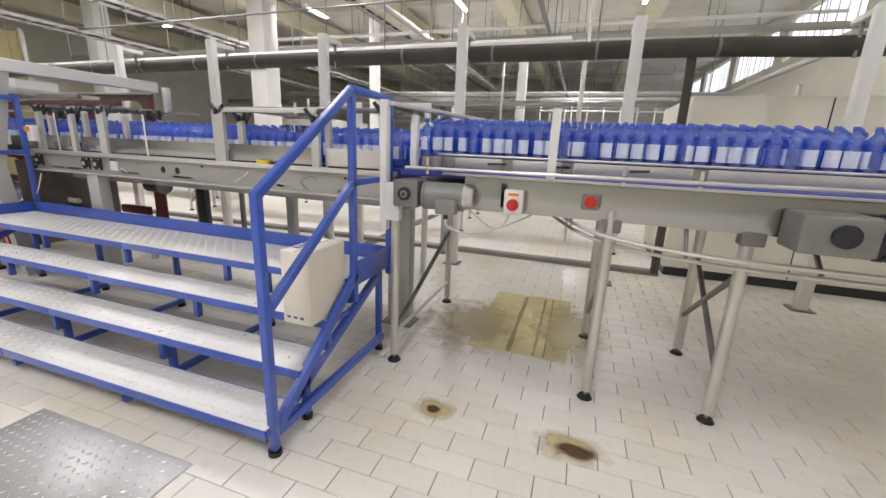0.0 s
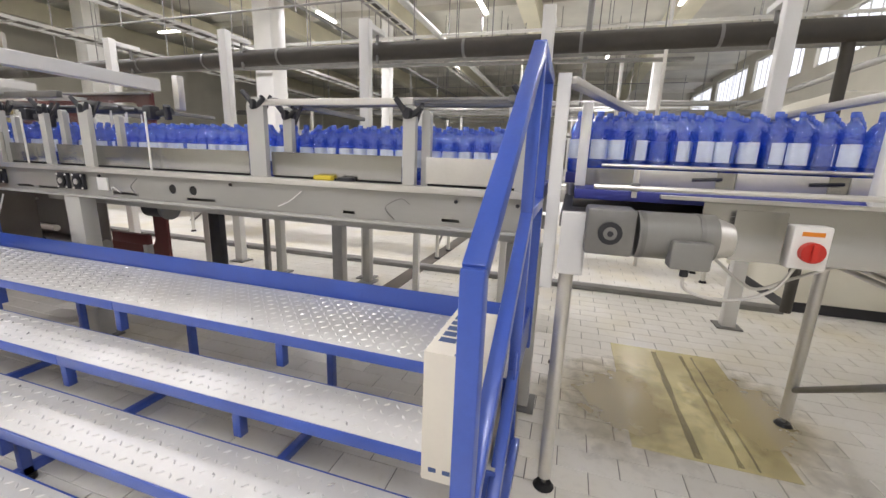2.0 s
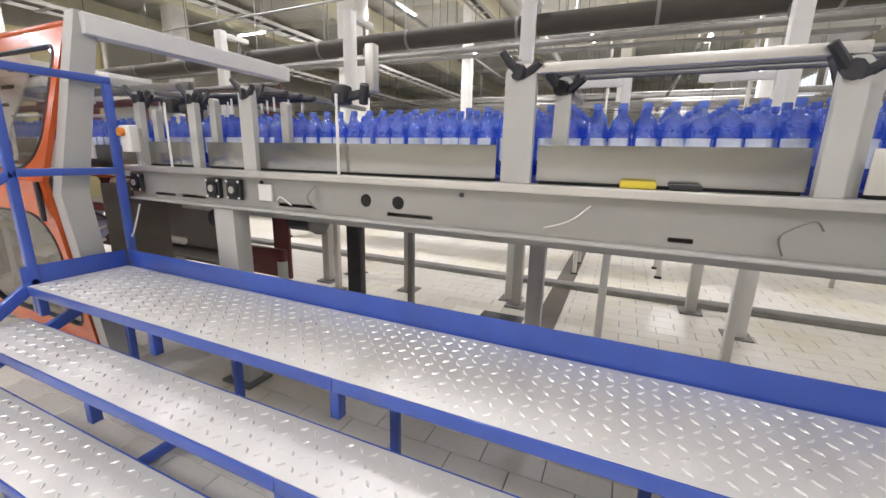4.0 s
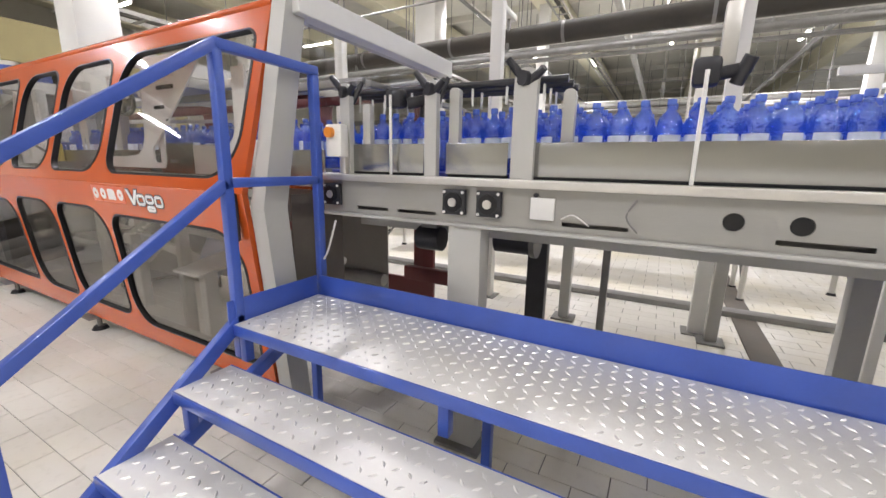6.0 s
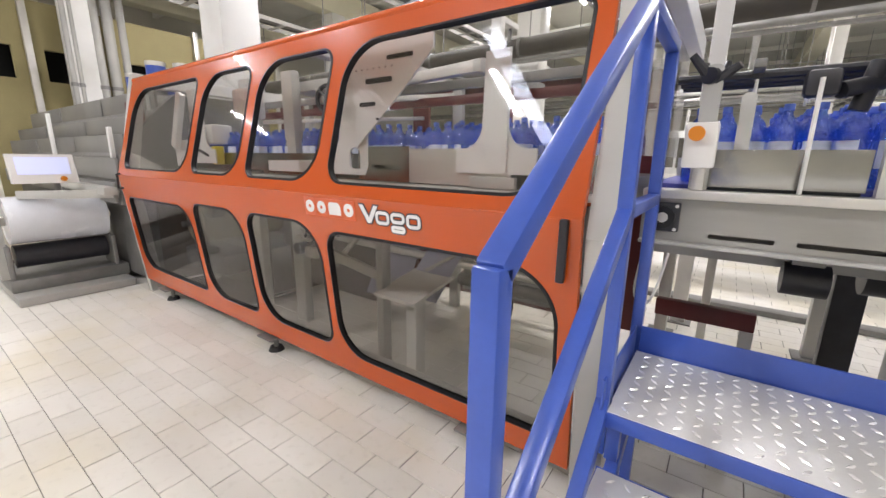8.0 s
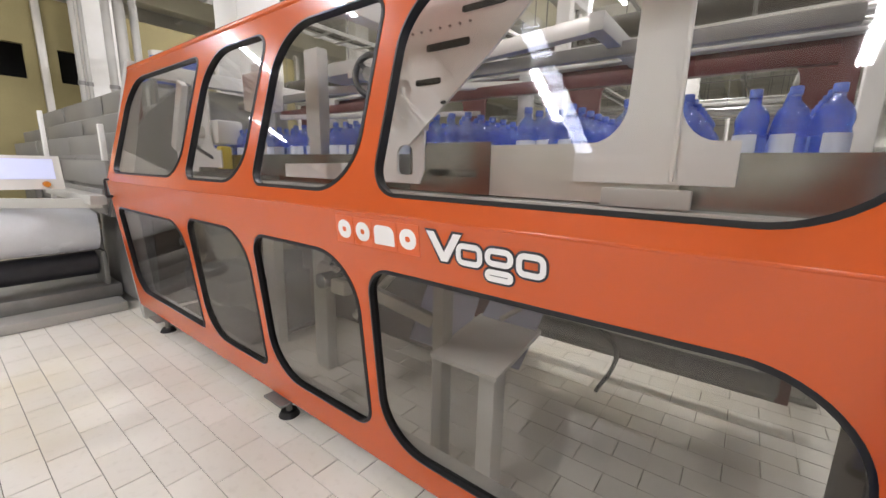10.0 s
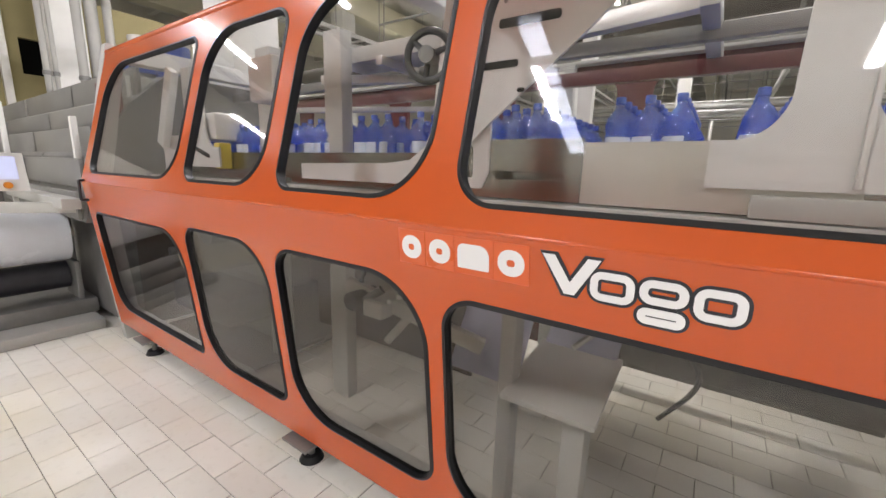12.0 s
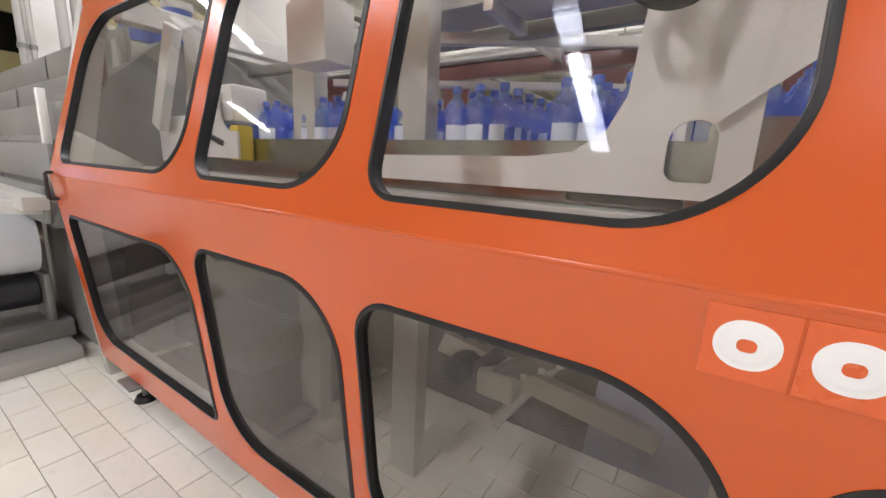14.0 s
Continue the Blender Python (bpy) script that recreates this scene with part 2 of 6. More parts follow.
def stain_material(name, col, edge, strength):
    """A thin dried spill: its own ragged outline, clear at the rim."""
    m = bpy.data.materials.new(name)
    m.use_nodes = True
    N, L = m.node_tree.nodes, m.node_tree.links
    p = N["Principled BSDF"]
    tc = N.new("ShaderNodeTexCoord")
    gr = N.new("ShaderNodeTexGradient")
    gr.gradient_type = "SPHERICAL"
    mp = N.new("ShaderNodeMapping")
    mp.inputs["Location"].default_value = (-1, -1, 0)
    mp.inputs["Scale"].default_value = (2, 2, 1)
    L.new(tc.outputs["Generated"], mp.inputs[0])
    flat = N.new("ShaderNodeVectorMath")
    flat.operation = "MULTIPLY"
    flat.inputs[1].default_value = (1, 1, 0)
    L.new(mp.outputs[0], flat.inputs[0])
    L.new(flat.outputs[0], gr.inputs[0])
    n = N.new("ShaderNodeTexNoise")
    n.inputs["Scale"].default_value, n.inputs["Detail"].default_value = 9, 6
    L.new(tc.outputs["Object"], n.inputs["Vector"])
    ad = N.new("ShaderNodeMath")
    ad.operation = "MULTIPLY_ADD"
    ad.inputs[1].default_value = 0.9
    L.new(n.outputs[0], ad.inputs[0])
    L.new(gr.outputs[0], ad.inputs[2])
    mr = N.new("ShaderNodeMapRange")
    mr.inputs[1].default_value, mr.inputs[2].default_value, mr.inputs[4].default_value = 0.55, 0.55 + edge, strength
    L.new(ad.outputs[0], mr.inputs[0])
    L.new(mr.outputs[0], p.inputs["Alpha"])
    p.inputs["Base Color"].default_value = (*col, 1)
    p.inputs["Roughness"].default_value = 0.55
    return m


OCHRE = stain_material("ochre_spill", (0.46, 0.37, 0.18), 0.5, 0.5)
RUST_PALE = stain_material("pale_rust_halo", (0.62, 0.47, 0.20), 0.5, 0.6)
RUST_DARK = stain_material("dark_rust", (0.10, 0.055, 0.02), 0.45, 0.95)

# ---- building helpers ----


def box(bm, x0, x1, y0, y1, z0, z1, bev=0.0):
    r = bmesh.ops.create_cube(bm, size=1, matrix=Matrix.LocRotScale(((x0 + x1) / 2, (y0 + y1) / 2, (z0 + z1) / 2), None, (abs(x1 - x0), abs(y1 - y0), abs(z1 - z0))))
    if bev:
        edges = list({e for v in r["verts"] for e in v.link_edges})
        bmesh.ops.bevel(bm, geom=edges, offset=bev, segments=2, affect="EDGES", profile=0.5)
    return bm


def frame_between(p0, p1):
    d = Vector(p1) - Vector(p0)
    up = Vector((0, 0, 1)) if abs(d.normalized().z) < 0.95 else Vector((0, 1, 0))
    x = up.cross(d).normalized()
    y = d.normalized().cross(x)
    m = Matrix((x, y, d.normalized())).transposed().to_4x4()
    m.translation = (Vector(p0) + Vector(p1)) / 2
    return m, d.length


def beam(bm, p0, p1, w, h, bev=0.004):
    """A straight bar of rectangular section, w across and h high."""
    m, ln = frame_between(p0, p1)
    r = bmesh.ops.create_cube(bm, size=1, matrix=m @ Matrix.Diagonal((w, h, ln, 1)))
    if bev:
        edges = list({e for v in r["verts"] for e in v.link_edges})
        bmesh.ops.bevel(bm, geom=edges, offset=bev, segments=2, affect="EDGES", profile=0.5)
    return bm


def rod(bm, p0, p1, r, seg=12, r2=None):
    m, ln = frame_between(p0, p1)
    bmesh.ops.create_cone(bm, cap_ends=True, segments=seg, radius1=r, radius2=r if r2 is None else r2, depth=ln, matrix=m)
    return bm


def hose(bm, pts, r, seg=8, smooth=6):
    """A round hose along a smoothed line."""
    P = [Vector(p) for p in pts]
    full = [P[0]] + P + [P[-1]]
    line = []
    for i in range(1, len(full) - 2):
        a, b, c, d = full[i - 1:i + 3]
        for k in range(smooth):
            t = k / smooth
            line.append(0.5 * ((2 * b) + (c - a) * t + (2 * a - 5 * b + 4 * c - d) * t * t + (3 * b - a - 3 * c + d) * t ** 3))
    line.append(P[-1])
    rings = []
    for i, p in enumerate(line):
        d = (line[min(i + 1, len(line) - 1)] - line[max(i - 1, 0)]).normalized()
        up = Vector((0, 0, 1)) if abs(d.z) < 0.9 else Vector((1, 0, 0))
        x = up.cross(d).normalized()
        y = d.cross(x)
        rings.append([bm.verts.new(p + r * (math.cos(2 * math.pi * k / seg) * x + math.sin(2 * math.pi * k / seg) * y)) for k in range(seg)])
    for a, b in zip(rings, rings[1:]):
        for k in range(seg):
            bm.faces.new((a[k], a[(k + 1) % seg], b[(k + 1) % seg], b[k]))
    bm.faces.new(rings[0][::-1])
    bm.faces.new(rings[-1])
    return bm


def lathe(bm, profile, seg=16, axis_at=(0, 0, 0)):
    rings = []
    for r, z in profile:
        rings.append([bm.verts.new((axis_at[0] + r * math.cos(2 * math.pi * k / seg), axis_at[1] + r * math.sin(2 * math.pi * k / seg), axis_at[2] + z)) for k in range(seg)])
    for a, b in zip(rings, rings[1:]):
        for k in range(seg):
            bm.faces.new((a[k], a[(k + 1) % seg], b[(k + 1) % seg], b[k]))
    bm.faces.new(rings[0][::-1])
    bm.faces.new(rings[-1])
    return bm


def prism(bm, outline, place, depth):
    """A flat outline in (u, v), laid out by place(u, v, w), with thickness w from 0 to depth."""
    f = [bm.verts.new(place(u, v, 0)) for u, v in outline]
    b = [bm.verts.new(place(u, v, depth)) for u, v in outline]
    bm.faces.new(f)
    bm.faces.new(b[::-1])
    n = len(f)
    for i in range(n):
        bm.faces.new((f[i], b[i], b[(i + 1) % n], f[(i + 1) % n]))
    bmesh.ops.recalc_face_normals(bm, faces=bm.faces)
    return bm


def rounded(u0, u1, v0, v1, radii, seg=7):
    """A rectangle's outline with a radius for each corner: low left, low right, top right, top left."""
    pts = []
    corners = ((u0, v0, 1, 1, 180), (u1, v0, -1, 1, 270), (u1, v1, -1, -1, 0), (u0, v1, 1, -1, 90))
    for (u, v, su, sv, start), r in zip(corners, radii):
        for k in range(seg + 1):
            a = radians(start + 90 * k / seg)
            pts.append((u + su * r + r * math.cos(a), v + sv * r + r * math.sin(a)))
    return pts


def plate_with_holes(bm, outer, holes, place, depth):
    loops = []
    for outline in [outer] + holes:
        vs = [bm.verts.new(place(u, v, 0)) for u, v in outline]
        loops.append([bm.edges.new((vs[i], vs[(i + 1) % len(vs)])) for i in range(len(vs))])
    bmesh.ops.triangle_fill(bm, use_beauty=True, use_dissolve=False, edges=[e for l in loops for e in l])
    faces = list(bm.faces)
    bmesh.ops.recalc_face_normals(bm, faces=faces)
    d = Vector(place(0, 0, depth)) - Vector(place(0, 0, 0))
    ext = bmesh.ops.extrude_face_region(bm, geom=faces, use_keep_orig=True)
    bmesh.ops.translate(bm, vec=d, verts=[v for v in ext["geom"] if isinstance(v, bmesh.types.BMVert)])
    bmesh.ops.recalc_face_normals(bm, faces=bm.faces)
    return bm


def ring_band(bm, outline, place, width, w0, w1):
    """A gasket round an outline: a band of that width, from depth w0 to w1."""
    n = len(outline)
    cu, cv = sum(u for u, _ in outline) / n, sum(v for _, v in outline) / n
    rows = []
    for i, (u, v) in enumerate(outline):
        (ua, va), (ub, vb) = outline[i - 1], outline[(i + 1) % n]
        tu, tv = ub - ua, vb - va
        ln = math.hypot(tu, tv) or 1
        nu, nv = tv / ln, -tu / ln
        rows.append([bm.verts.new(place(u + s * nu, v + s * nv, w)) for s, w in ((width * 0.5, w0 * 0.3), (0, w0), (-width * 0.5, w0), (-width * 0.5, w1), (width * 0.5, w1))])
    for i in range(n):
        a, b = rows[i], rows[(i + 1) % n]
        for k in range(5):
            bm.faces.new((a[k], b[k], b[(k + 1) % 5], a[(k + 1) % 5]))
    bmesh.ops.recalc_face_normals(bm, faces=bm.faces)
    return bm


def thing(name, at, label, category, group="", kind=""):
    e = new(name)
    e.empty_display_size = 0.1
    e.location = at
    return tagged(e, label, category, group, kind)


def mesh_of(name, bm, material, smooth=False):
    me = bpy.data.meshes.new(name)
    bm.to_mesh(me)
    bm.free()
    me.materials.append(material)
    if smooth:
        me.shade_smooth()
        me.set_sharp_from_angle(angle=radians(40))
    return me


def part(name, bm, material, parent=None, label="", smooth=True):
    ob = new(name, mesh_of(name, bm, material, smooth))
    if parent is not None:
        ob.parent = parent
        if parent.type == "EMPTY":
            ob.matrix_parent_inverse = Matrix.Translation(-parent.location)
    if label:
        ob["label"] = label
    return ob


def solo(name, bm, material, label, category, kind="", group="", smooth=True):
    return tagged(part(name, bm, material, None, "", smooth), label, category, group, kind)


def B():
    return bmesh.new()

# ---- large structure ----
X0, X1, Y0, Y1, ZC = -26.0, 6.6, -7.0, 38.0, 7.2
solo("floor", box(B(), X0, X1, Y0, Y1, -0.2, -0.006), GROUT, "cream tiled factory floor with worn grout joints", "floor", "structure", smooth=False)
solo("wall_west", box(B(), X0 - 0.3, X0, Y0 - 0.3, Y1 + 0.3, -0.2, ZC + 0.3), WALL_PAINT, "cream plastered hall wall", "wall", "structure", smooth=False)
solo("wall_south", box(B(), X0, X1, Y0 - 0.3, Y0, -0.2, ZC + 0.3), WALL_PAINT, "cream plastered hall wall", "wall", "structure", smooth=False)
solo("wall_north", box(B(), X0, X1, Y1, Y1 + 0.3, -0.2, ZC + 0.3), WALL_PAINT, "pale far wall of the hall", "wall", "structure", smooth=False)
bm = B()
box(bm, X1, X1 + 0.35, Y0 - 0.3, Y1 + 0.3, -0.2, 5.25)
box(bm, X1, X1 + 0.35, Y0 - 0.3, Y1 + 0.3, 6.75, ZC + 0.3)
for k in range(9):
    y = -7.3 + 5.6 * k
    box(bm, X1 + 0.002, X1 + 0.348, y, y + 0.9, 5.25, 6.75)
solo("wall_east", bm, WALL_PAINT, "cream wall with a row of high daylit windows", "wall", "structure", smooth=False)
for k in range(8):
    y0 = -7.3 + 5.6 * k + 0.9
    y1 = y0 + 4.7
    w = thing("window_%d" % (k + 1), (X1 + 0.15, (y0 + y1) / 2, 5.25), "high factory window with white upright glazing bars", "window", "high windows", "structure")
    fr = B()
    box(fr, X1 + 0.1, X1 + 0.2, y0, y1, 5.25, 5.33)
    box(fr, X1 + 0.1, X1 + 0.2, y0, y1, 6.67, 6.75)
    for j in range(9):
        yy = y0 + (y1 - y0) * j / 8
        box(fr, X1 + 0.11, X1 + 0.19, yy - 0.035, yy + 0.035, 5.33, 6.67)
    part("window_frame", fr, WHITE_PAINT, w, smooth=False)
    for j in range(8):
        ya, yb = y0 + (y1 - y0) * j / 8 + 0.035, y0 + (y1 - y0) * (j + 1) / 8 - 0.035
        pn = part("pane", box(B(), X1 + 0.14, X1 + 0.15, ya, yb, 5.33, 6.67), DAYGLASS, w, smooth=False)
        pn.visible_shadow = False
bm = B()
box(bm, X0, X1, Y0, Y1, ZC, ZC + 0.3)
for k in range(12):
    y = -6 + 3.9 * k
    box(bm, X0, X1, y, y + 0.16, ZC - 0.22, ZC)
solo("ceiling", bm, CEIL_PAINT, "grey concrete hall ceiling with cross ribs", "ceiling", "structure", smooth=False)
for x in (-22.4, -17.6, -12.8, -8.0, -3.3, 1.5):
    bm = B()
    box(bm, x - 0.28, x + 0.28, Y0, Y1, ZC - 0.95, ZC - 0.23, 0.02)
    solo("roof_beam", bm, CREAM_PAINT, "deep cream-painted concrete roof beam", "beam", "structure", "roof beams")


def column(x, y, w, d):
    t = thing("column", (x, y, 0), "square white-painted structural column", "column", "columns", "structure")
    part("shaft", box(B(), x - w / 2, x + w / 2, y - d / 2, y + d / 2, 0.0, ZC - 0.95, 0.015), WHITE_PAINT, t)
    part("foot_band", box(B(), x - w / 2 - 0.01, x + w / 2 + 0.01, y - d / 2 - 0.01, y + d / 2 + 0.01, 0.0, 0.12, 0.01), STEEL_DARK, t)


for x, y, w in ((-11.0, 4.75, 0.5), (-10.06, 11.9, 0.6), (-7.94, 15.2, 0.3), (-3.3, 21, 0.4), (1.5, 21, 0.4), (-17.6, 4.95, 0.55), (-17.6, 12, 0.55)):
    column(x, y, w, w)


def batten_lamp(x, y, along, z=6.0, length=1.5):
    t = thing("fluorescent_lamp", (x, y, z), "hanging white fluorescent batten lamp, switched on", "ceiling lamp", "fluorescent lamps")
    dx, dy = (length / 2, 0.06) if along == "x" else (0.06, length / 2)
    part("housing", box(B(), x - dx, x + dx, y - dy, y + dy, z + 0.03, z + 0.09, 0.01), WHITE_PAINT, t)
    part("tube", box(B(), x - dx * 0.96, x + dx * 0.96, y - dy * 0.7, y + dy * 0.7, z - 0.02, z + 0.027, 0.012), TUBE_WARM, t)
    for s in (-0.7, 0.7):
        part("hanger", rod(B(), (x + s * dx if along == "x" else x, y + s * dy if along == "y" else y, z + 0.09), (x + s * dx if along == "x" else x, y + s * dy if along == "y" else y, ZC), 0.008, 6), STEEL_DARK, t)


for x, y, a in ((-16.9, 14.6, "x"), (-14.0, 9.0, "x"), (-9.6, 20.1, "y"), (-4.5, 19.6, "y"), (3.0, 14.7, "y"), (-19.5, 9.0, "x"), (-12.0, 6.2, "x"), (2.6, 8.5, "y")):
    batten_lamp(x, y, a)
for x, y, share in LAMP_ROWS:
    ld = bpy.data.lights.new("fluorescent_light", "AREA")
    ld.shape, ld.size, ld.size_y, ld.energy, ld.color = "RECTANGLE", 0.16, 1.5, LAMP_POWER * share, (0.965, 0.94, 1.0)
    lo = new("fluorescent_light", ld)
    lo.matrix_world = pose(x, y, 5.95)
    batten_lamp(x, y, "y")

# roof light over the aisle
rl_ = thing("roof_light", (-10.17, -3.4, ZC - 0.10), "long white roof light with dark glazing bars", "roof light", kind="structure")
part("pane", box(B(), -10.40, -9.94, -5.6, -1.15, ZC - 0.10, ZC - 0.085), ROOFGLASS, rl_, smooth=False)
for x in (-10.43, -9.94):
    part("roof_light_frame", box(B(), x, x + 0.03, -5.65, -1.1, ZC - 0.14, ZC - 0.002), STEEL_DARK, rl_, smooth=False)
for k in range(9):
    part("glazing_bar", box(B(), -10.398, -9.942, -5.6 + 0.55 * k, -5.565 + 0.55 * k, ZC - 0.125, ZC - 0.102), STEEL_DARK, rl_, smooth=False)

# ---- service platform with steps ----
PX0, PX1 = -5.80, -1.575
TREADS = ((3.00, 3.50, 0.72), (2.73, 2.97, 0.54), (2.46, 2.71, 0.36), (2.19, 2.44, 0.18))
plat = thing("service_platform", ((PX0 + PX1) / 2, 2.9, 0), "long blue steel step platform with chequer-plate treads and end railings", "platform")


def lozenges(x0, x1, y0, y1, z, pitch=0.047):
    """Raised bars of a chequer plate, turned by turns."""
    vs, fs = [], []
    nx, ny = int((x1 - x0) / pitch), int((y1 - y0) / pitch)
    for i in range(nx):
        for j in range(ny):
            cx, cy = x0 + (i + 0.5) * (x1 - x0) / nx, y0 + (j + 0.5) * (y1 - y0) / ny
            a = radians(45 if (i + j) % 2 else -45)
            ca, sa = math.cos(a), math.sin(a)
            n = len(vs)
            for u, v, w in ((-0.017, 0, 0), (0, -0.0060, 0), (0.017, 0, 0), (0, 0.0060, 0), (-0.008, 0, 0.0042), (0.008, 0, 0.0042)):
                vs.append((cx + u * ca - v * sa, cy + u * sa + v * ca, z + w))
            fs += [(n, n + 1, n + 4), (n + 1, n + 5, n + 4), (n + 1, n + 2, n + 5), (n + 2, n + 3, n + 5), (n + 3, n + 4, n + 5), (n + 3, n, n + 4)]
    me = bpy.data.meshes.new("chequer_pattern")
    me.from_pydata(vs, [], fs)
    me.materials.append(CHEQUER_BAR)
    return me


for y0, y1, z in TREADS:
    tr = part("tread", box(B(), PX0 + 0.005, PX1 - 0.005, y0 + 0.004, y1, z - 0.012, z, 0.002), CHEQUER, plat, "scuffed aluminium chequer plate")
    bars = new("chequer_pattern", lozenges(PX0 + 0.03, PX1 - 0.03, y0 + 0.02, y1 - 0.01, z))
    bars.parent = tr
    tagged(bars, kind="stuff")
    for xa in (PX0, PX0 + (PX1 - PX0) / 2 + 0.002):
        part("edge_angle", box(B(), xa, xa + (PX1 - PX0) / 2 - 0.002, y0 - 0.004, y0 + 0.003, z - 0.05, z - 0.001, 0.001), BLUE_PAINT, plat)
    part("back_angle", box(B(), PX0, PX1, y1 + 0.002, y1 + 0.008, z - 0.05, z - 0.002, 0.001), BLUE_PAINT, plat)
    for xe in (PX0, PX1 - 0.006):
        part("end_angle", box(B(), xe, xe + 0.006, y0 + 0.01, y1 - 0.002, z - 0.05, z - 0.013, 0.001), BLUE_PAINT, plat)
# cross frames under the treads
for k, x in enumerate((-5.77, -4.75, -3.70, -2.65, -1.605)):
    for (y0, y1, z), (ya, yb, zb) in zip(TREADS, TREADS[1:] + ((2.19, 2.2, 0.0),)):
        if zb > 0:
            part("riser_bracket", box(B(), x - 0.02, x + 0.02, y0 + 0.02, y0 + 0.06, zb + 0.001, z - 0.013, 0.003), BLUE_PAINT, plat)
    if k in (0, 4):
        part("stringer", beam(B(), (x, 2.24, 0.10), (x, 3.44, 0.63), 0.04, 0.06), BLUE_PAINT, plat)
    else:
        part("floor_runner", box(B(), x - 0.02, x + 0.02, 2.23, 3.415, 0.03, 0.07, 0.003), BLUE_PAINT, plat)
        for yr in (2.28,):
            part("front_stub", box(B(), x - 0.02, x + 0.02, yr, yr + 0.04, 0.072, 0.167, 0.003), BLUE_PAINT, plat)
    for yl, zt in ((3.44, 0.70), (2.55, 0.30)):
        lg = part("leg", box(B(), x - 0.02, x + 0.02, yl - 0.02, yl + 0.02, 0.03, zt, 0.003), BLUE_PAINT, plat)
        part("rubber_foot", rod(B(), (x, yl, 0.0), (x, yl, 0.03), 0.032, 14), RUBBER, lg)
# toe boards
part("toe_board", box(B(), PX0 + 0.01, PX1 - 0.01, 3.512, 3.52, 0.66, 0.825, 0.002), BLUE_PAINT, plat)
for x in (PX0 - 0.012, PX1 + 0.004):
    part("toe_board", box(B(), x, x + 0.008, 2.99, 3.508, 0.66, 0.825, 0.002), BLUE_PAINT, plat)


def end_railing(x):
    s = 0.042
    top, el, foot = 1.876, 1.335, 0.03
    yb, yu, yf = 3.55, 3.04, 2.25
    pieces = [("front_post", (x, yf, foot), (x, yf, el + 0.012)), ("sloped_rail", (x, yf, el), (x, yu, top)), ("top_rail", (x, yu - 0.01, top), (x, yb + s / 2, top)), ("upright", (x, yu, 0.55), (x, yu, top - 0.02)),
              ("back_post", (x, yb, 0.60), (x, yb, top - 0.02)), ("mid_rail", (x, yu, el), (x, yb, el)), ("sloped_mid_rail", (x, yf + 0.02, el - 0.545), (x, yu, el)), ("lower_stringer", (x, yf + 0.02, 0.14), (x, yu + 0.02, 0.74))]
    for n, a, b in pieces:
        part(n, beam(B(), a, b, s, s if n != "lower_stringer" else 0.06, 0.005), BLUE_PAINT, plat)
    f = part("foot", rod(B(), (x, yf, 0.0), (x, yf, foot), 0.034, 14), RUBBER, plat)
    if x > -3:
        part("base_rail", beam(B(), (x, yf, 0.12), (x, 3.44, 0.12), 0.04, 0.05), BLUE_PAINT, plat)


end_railing(PX0 - 0.012)
end_railing(PX1 + 0.0)

# white carton on a step, beside the railing
car = thing("carton", (-1.70, 2.8, 0.54), "tall white cardboard carton standing on a step, blue print on top", "box")
part("body", box(B(), -1.795, -1.607, 2.625, 2.985, 0.5405, 0.975, 0.004), CARD, car)
part("flap_seam", box(B(), -1.703, -1.699, 2.627, 2.983, 0.9745, 0.9765), INK, car, "dark gap between the closed flaps")
for k in range(5):
    part("print_mark", box(B(), -1.775, -1.722 - 0.012 * (k % 2), 2.70 + 0.045 * k, 2.73 + 0.045 * k, 0.9755, 0.9768), INK, car, "blue printed mark", smooth=False)
for k in range(3):
    part("print_mark", box(B(), -1.77 + 0.045 * k, -1.745 + 0.045 * k, 2.6235, 2.6245, 0.575, 0.59), INK, car, "small printed mark", smooth=False)

# ---- bottles ----
BOTTLE_PROFILE = [(0.020, 0.004), (0.036, 0.0), (0.0430, 0.008), (0.0445, 0.03), (0.0445, 0.168), (0.0410, 0.176), (0.0402, 0.183), (0.0430, 0.194), (0.0450, 0.206), (0.0430, 0.220), (0.0375, 0.236), (0.0290, 0.248), (0.0195, 0.258), (0.0150, 0.266), (0.0145, 0.286)]
bottle_mesh = mesh_of("bottle_body", lathe(B(), BOTTLE_PROFILE, 14), PET, True)
cap_mesh = mesh_of("bottle_cap", lathe(B(), [(0.0168, 0.279), (0.0172, 0.283), (0.0172, 0.301), (0.0155, 0.304)], 12), CAP_BLUE, True)
bm = B()
ring = [(0.0452 * math.cos(a), 0.0452 * math.sin(a)) for a in [radians(-65 + 130 * k / 12) for k in range(13)]]
lo = [bm.verts.new((x, y, 0.070)) for x, y in ring]
hi = [bm.verts.new((x, y, 0.166)) for x, y in ring]
for k in range(12):
    bm.faces.new((lo[k], lo[k + 1], hi[k + 1], hi[k]))
label_mesh = mesh_of("bottle_label", bm, LABEL_PAPER, True)
BOTTLE = new("bottle")
tagged(BOTTLE, "empty translucent blue plastic bottle with a pale label, on the conveyor", "bottle", "bottles on the line")
for n, me in (("body", bottle_mesh), ("cap", cap_mesh), ("label", label_mesh)):
    new(n, me).parent = BOTTLE
first_used = False


def bottle_at(x, y, z, turn, tilt=0.0):
    global first_used
    m = pose(x, y, z, 0, tilt, turn)
    if not first_used:
        BOTTLE.matrix_basis = m
        first_used = True
    else:
        copy_thing(BOTTLE, m)


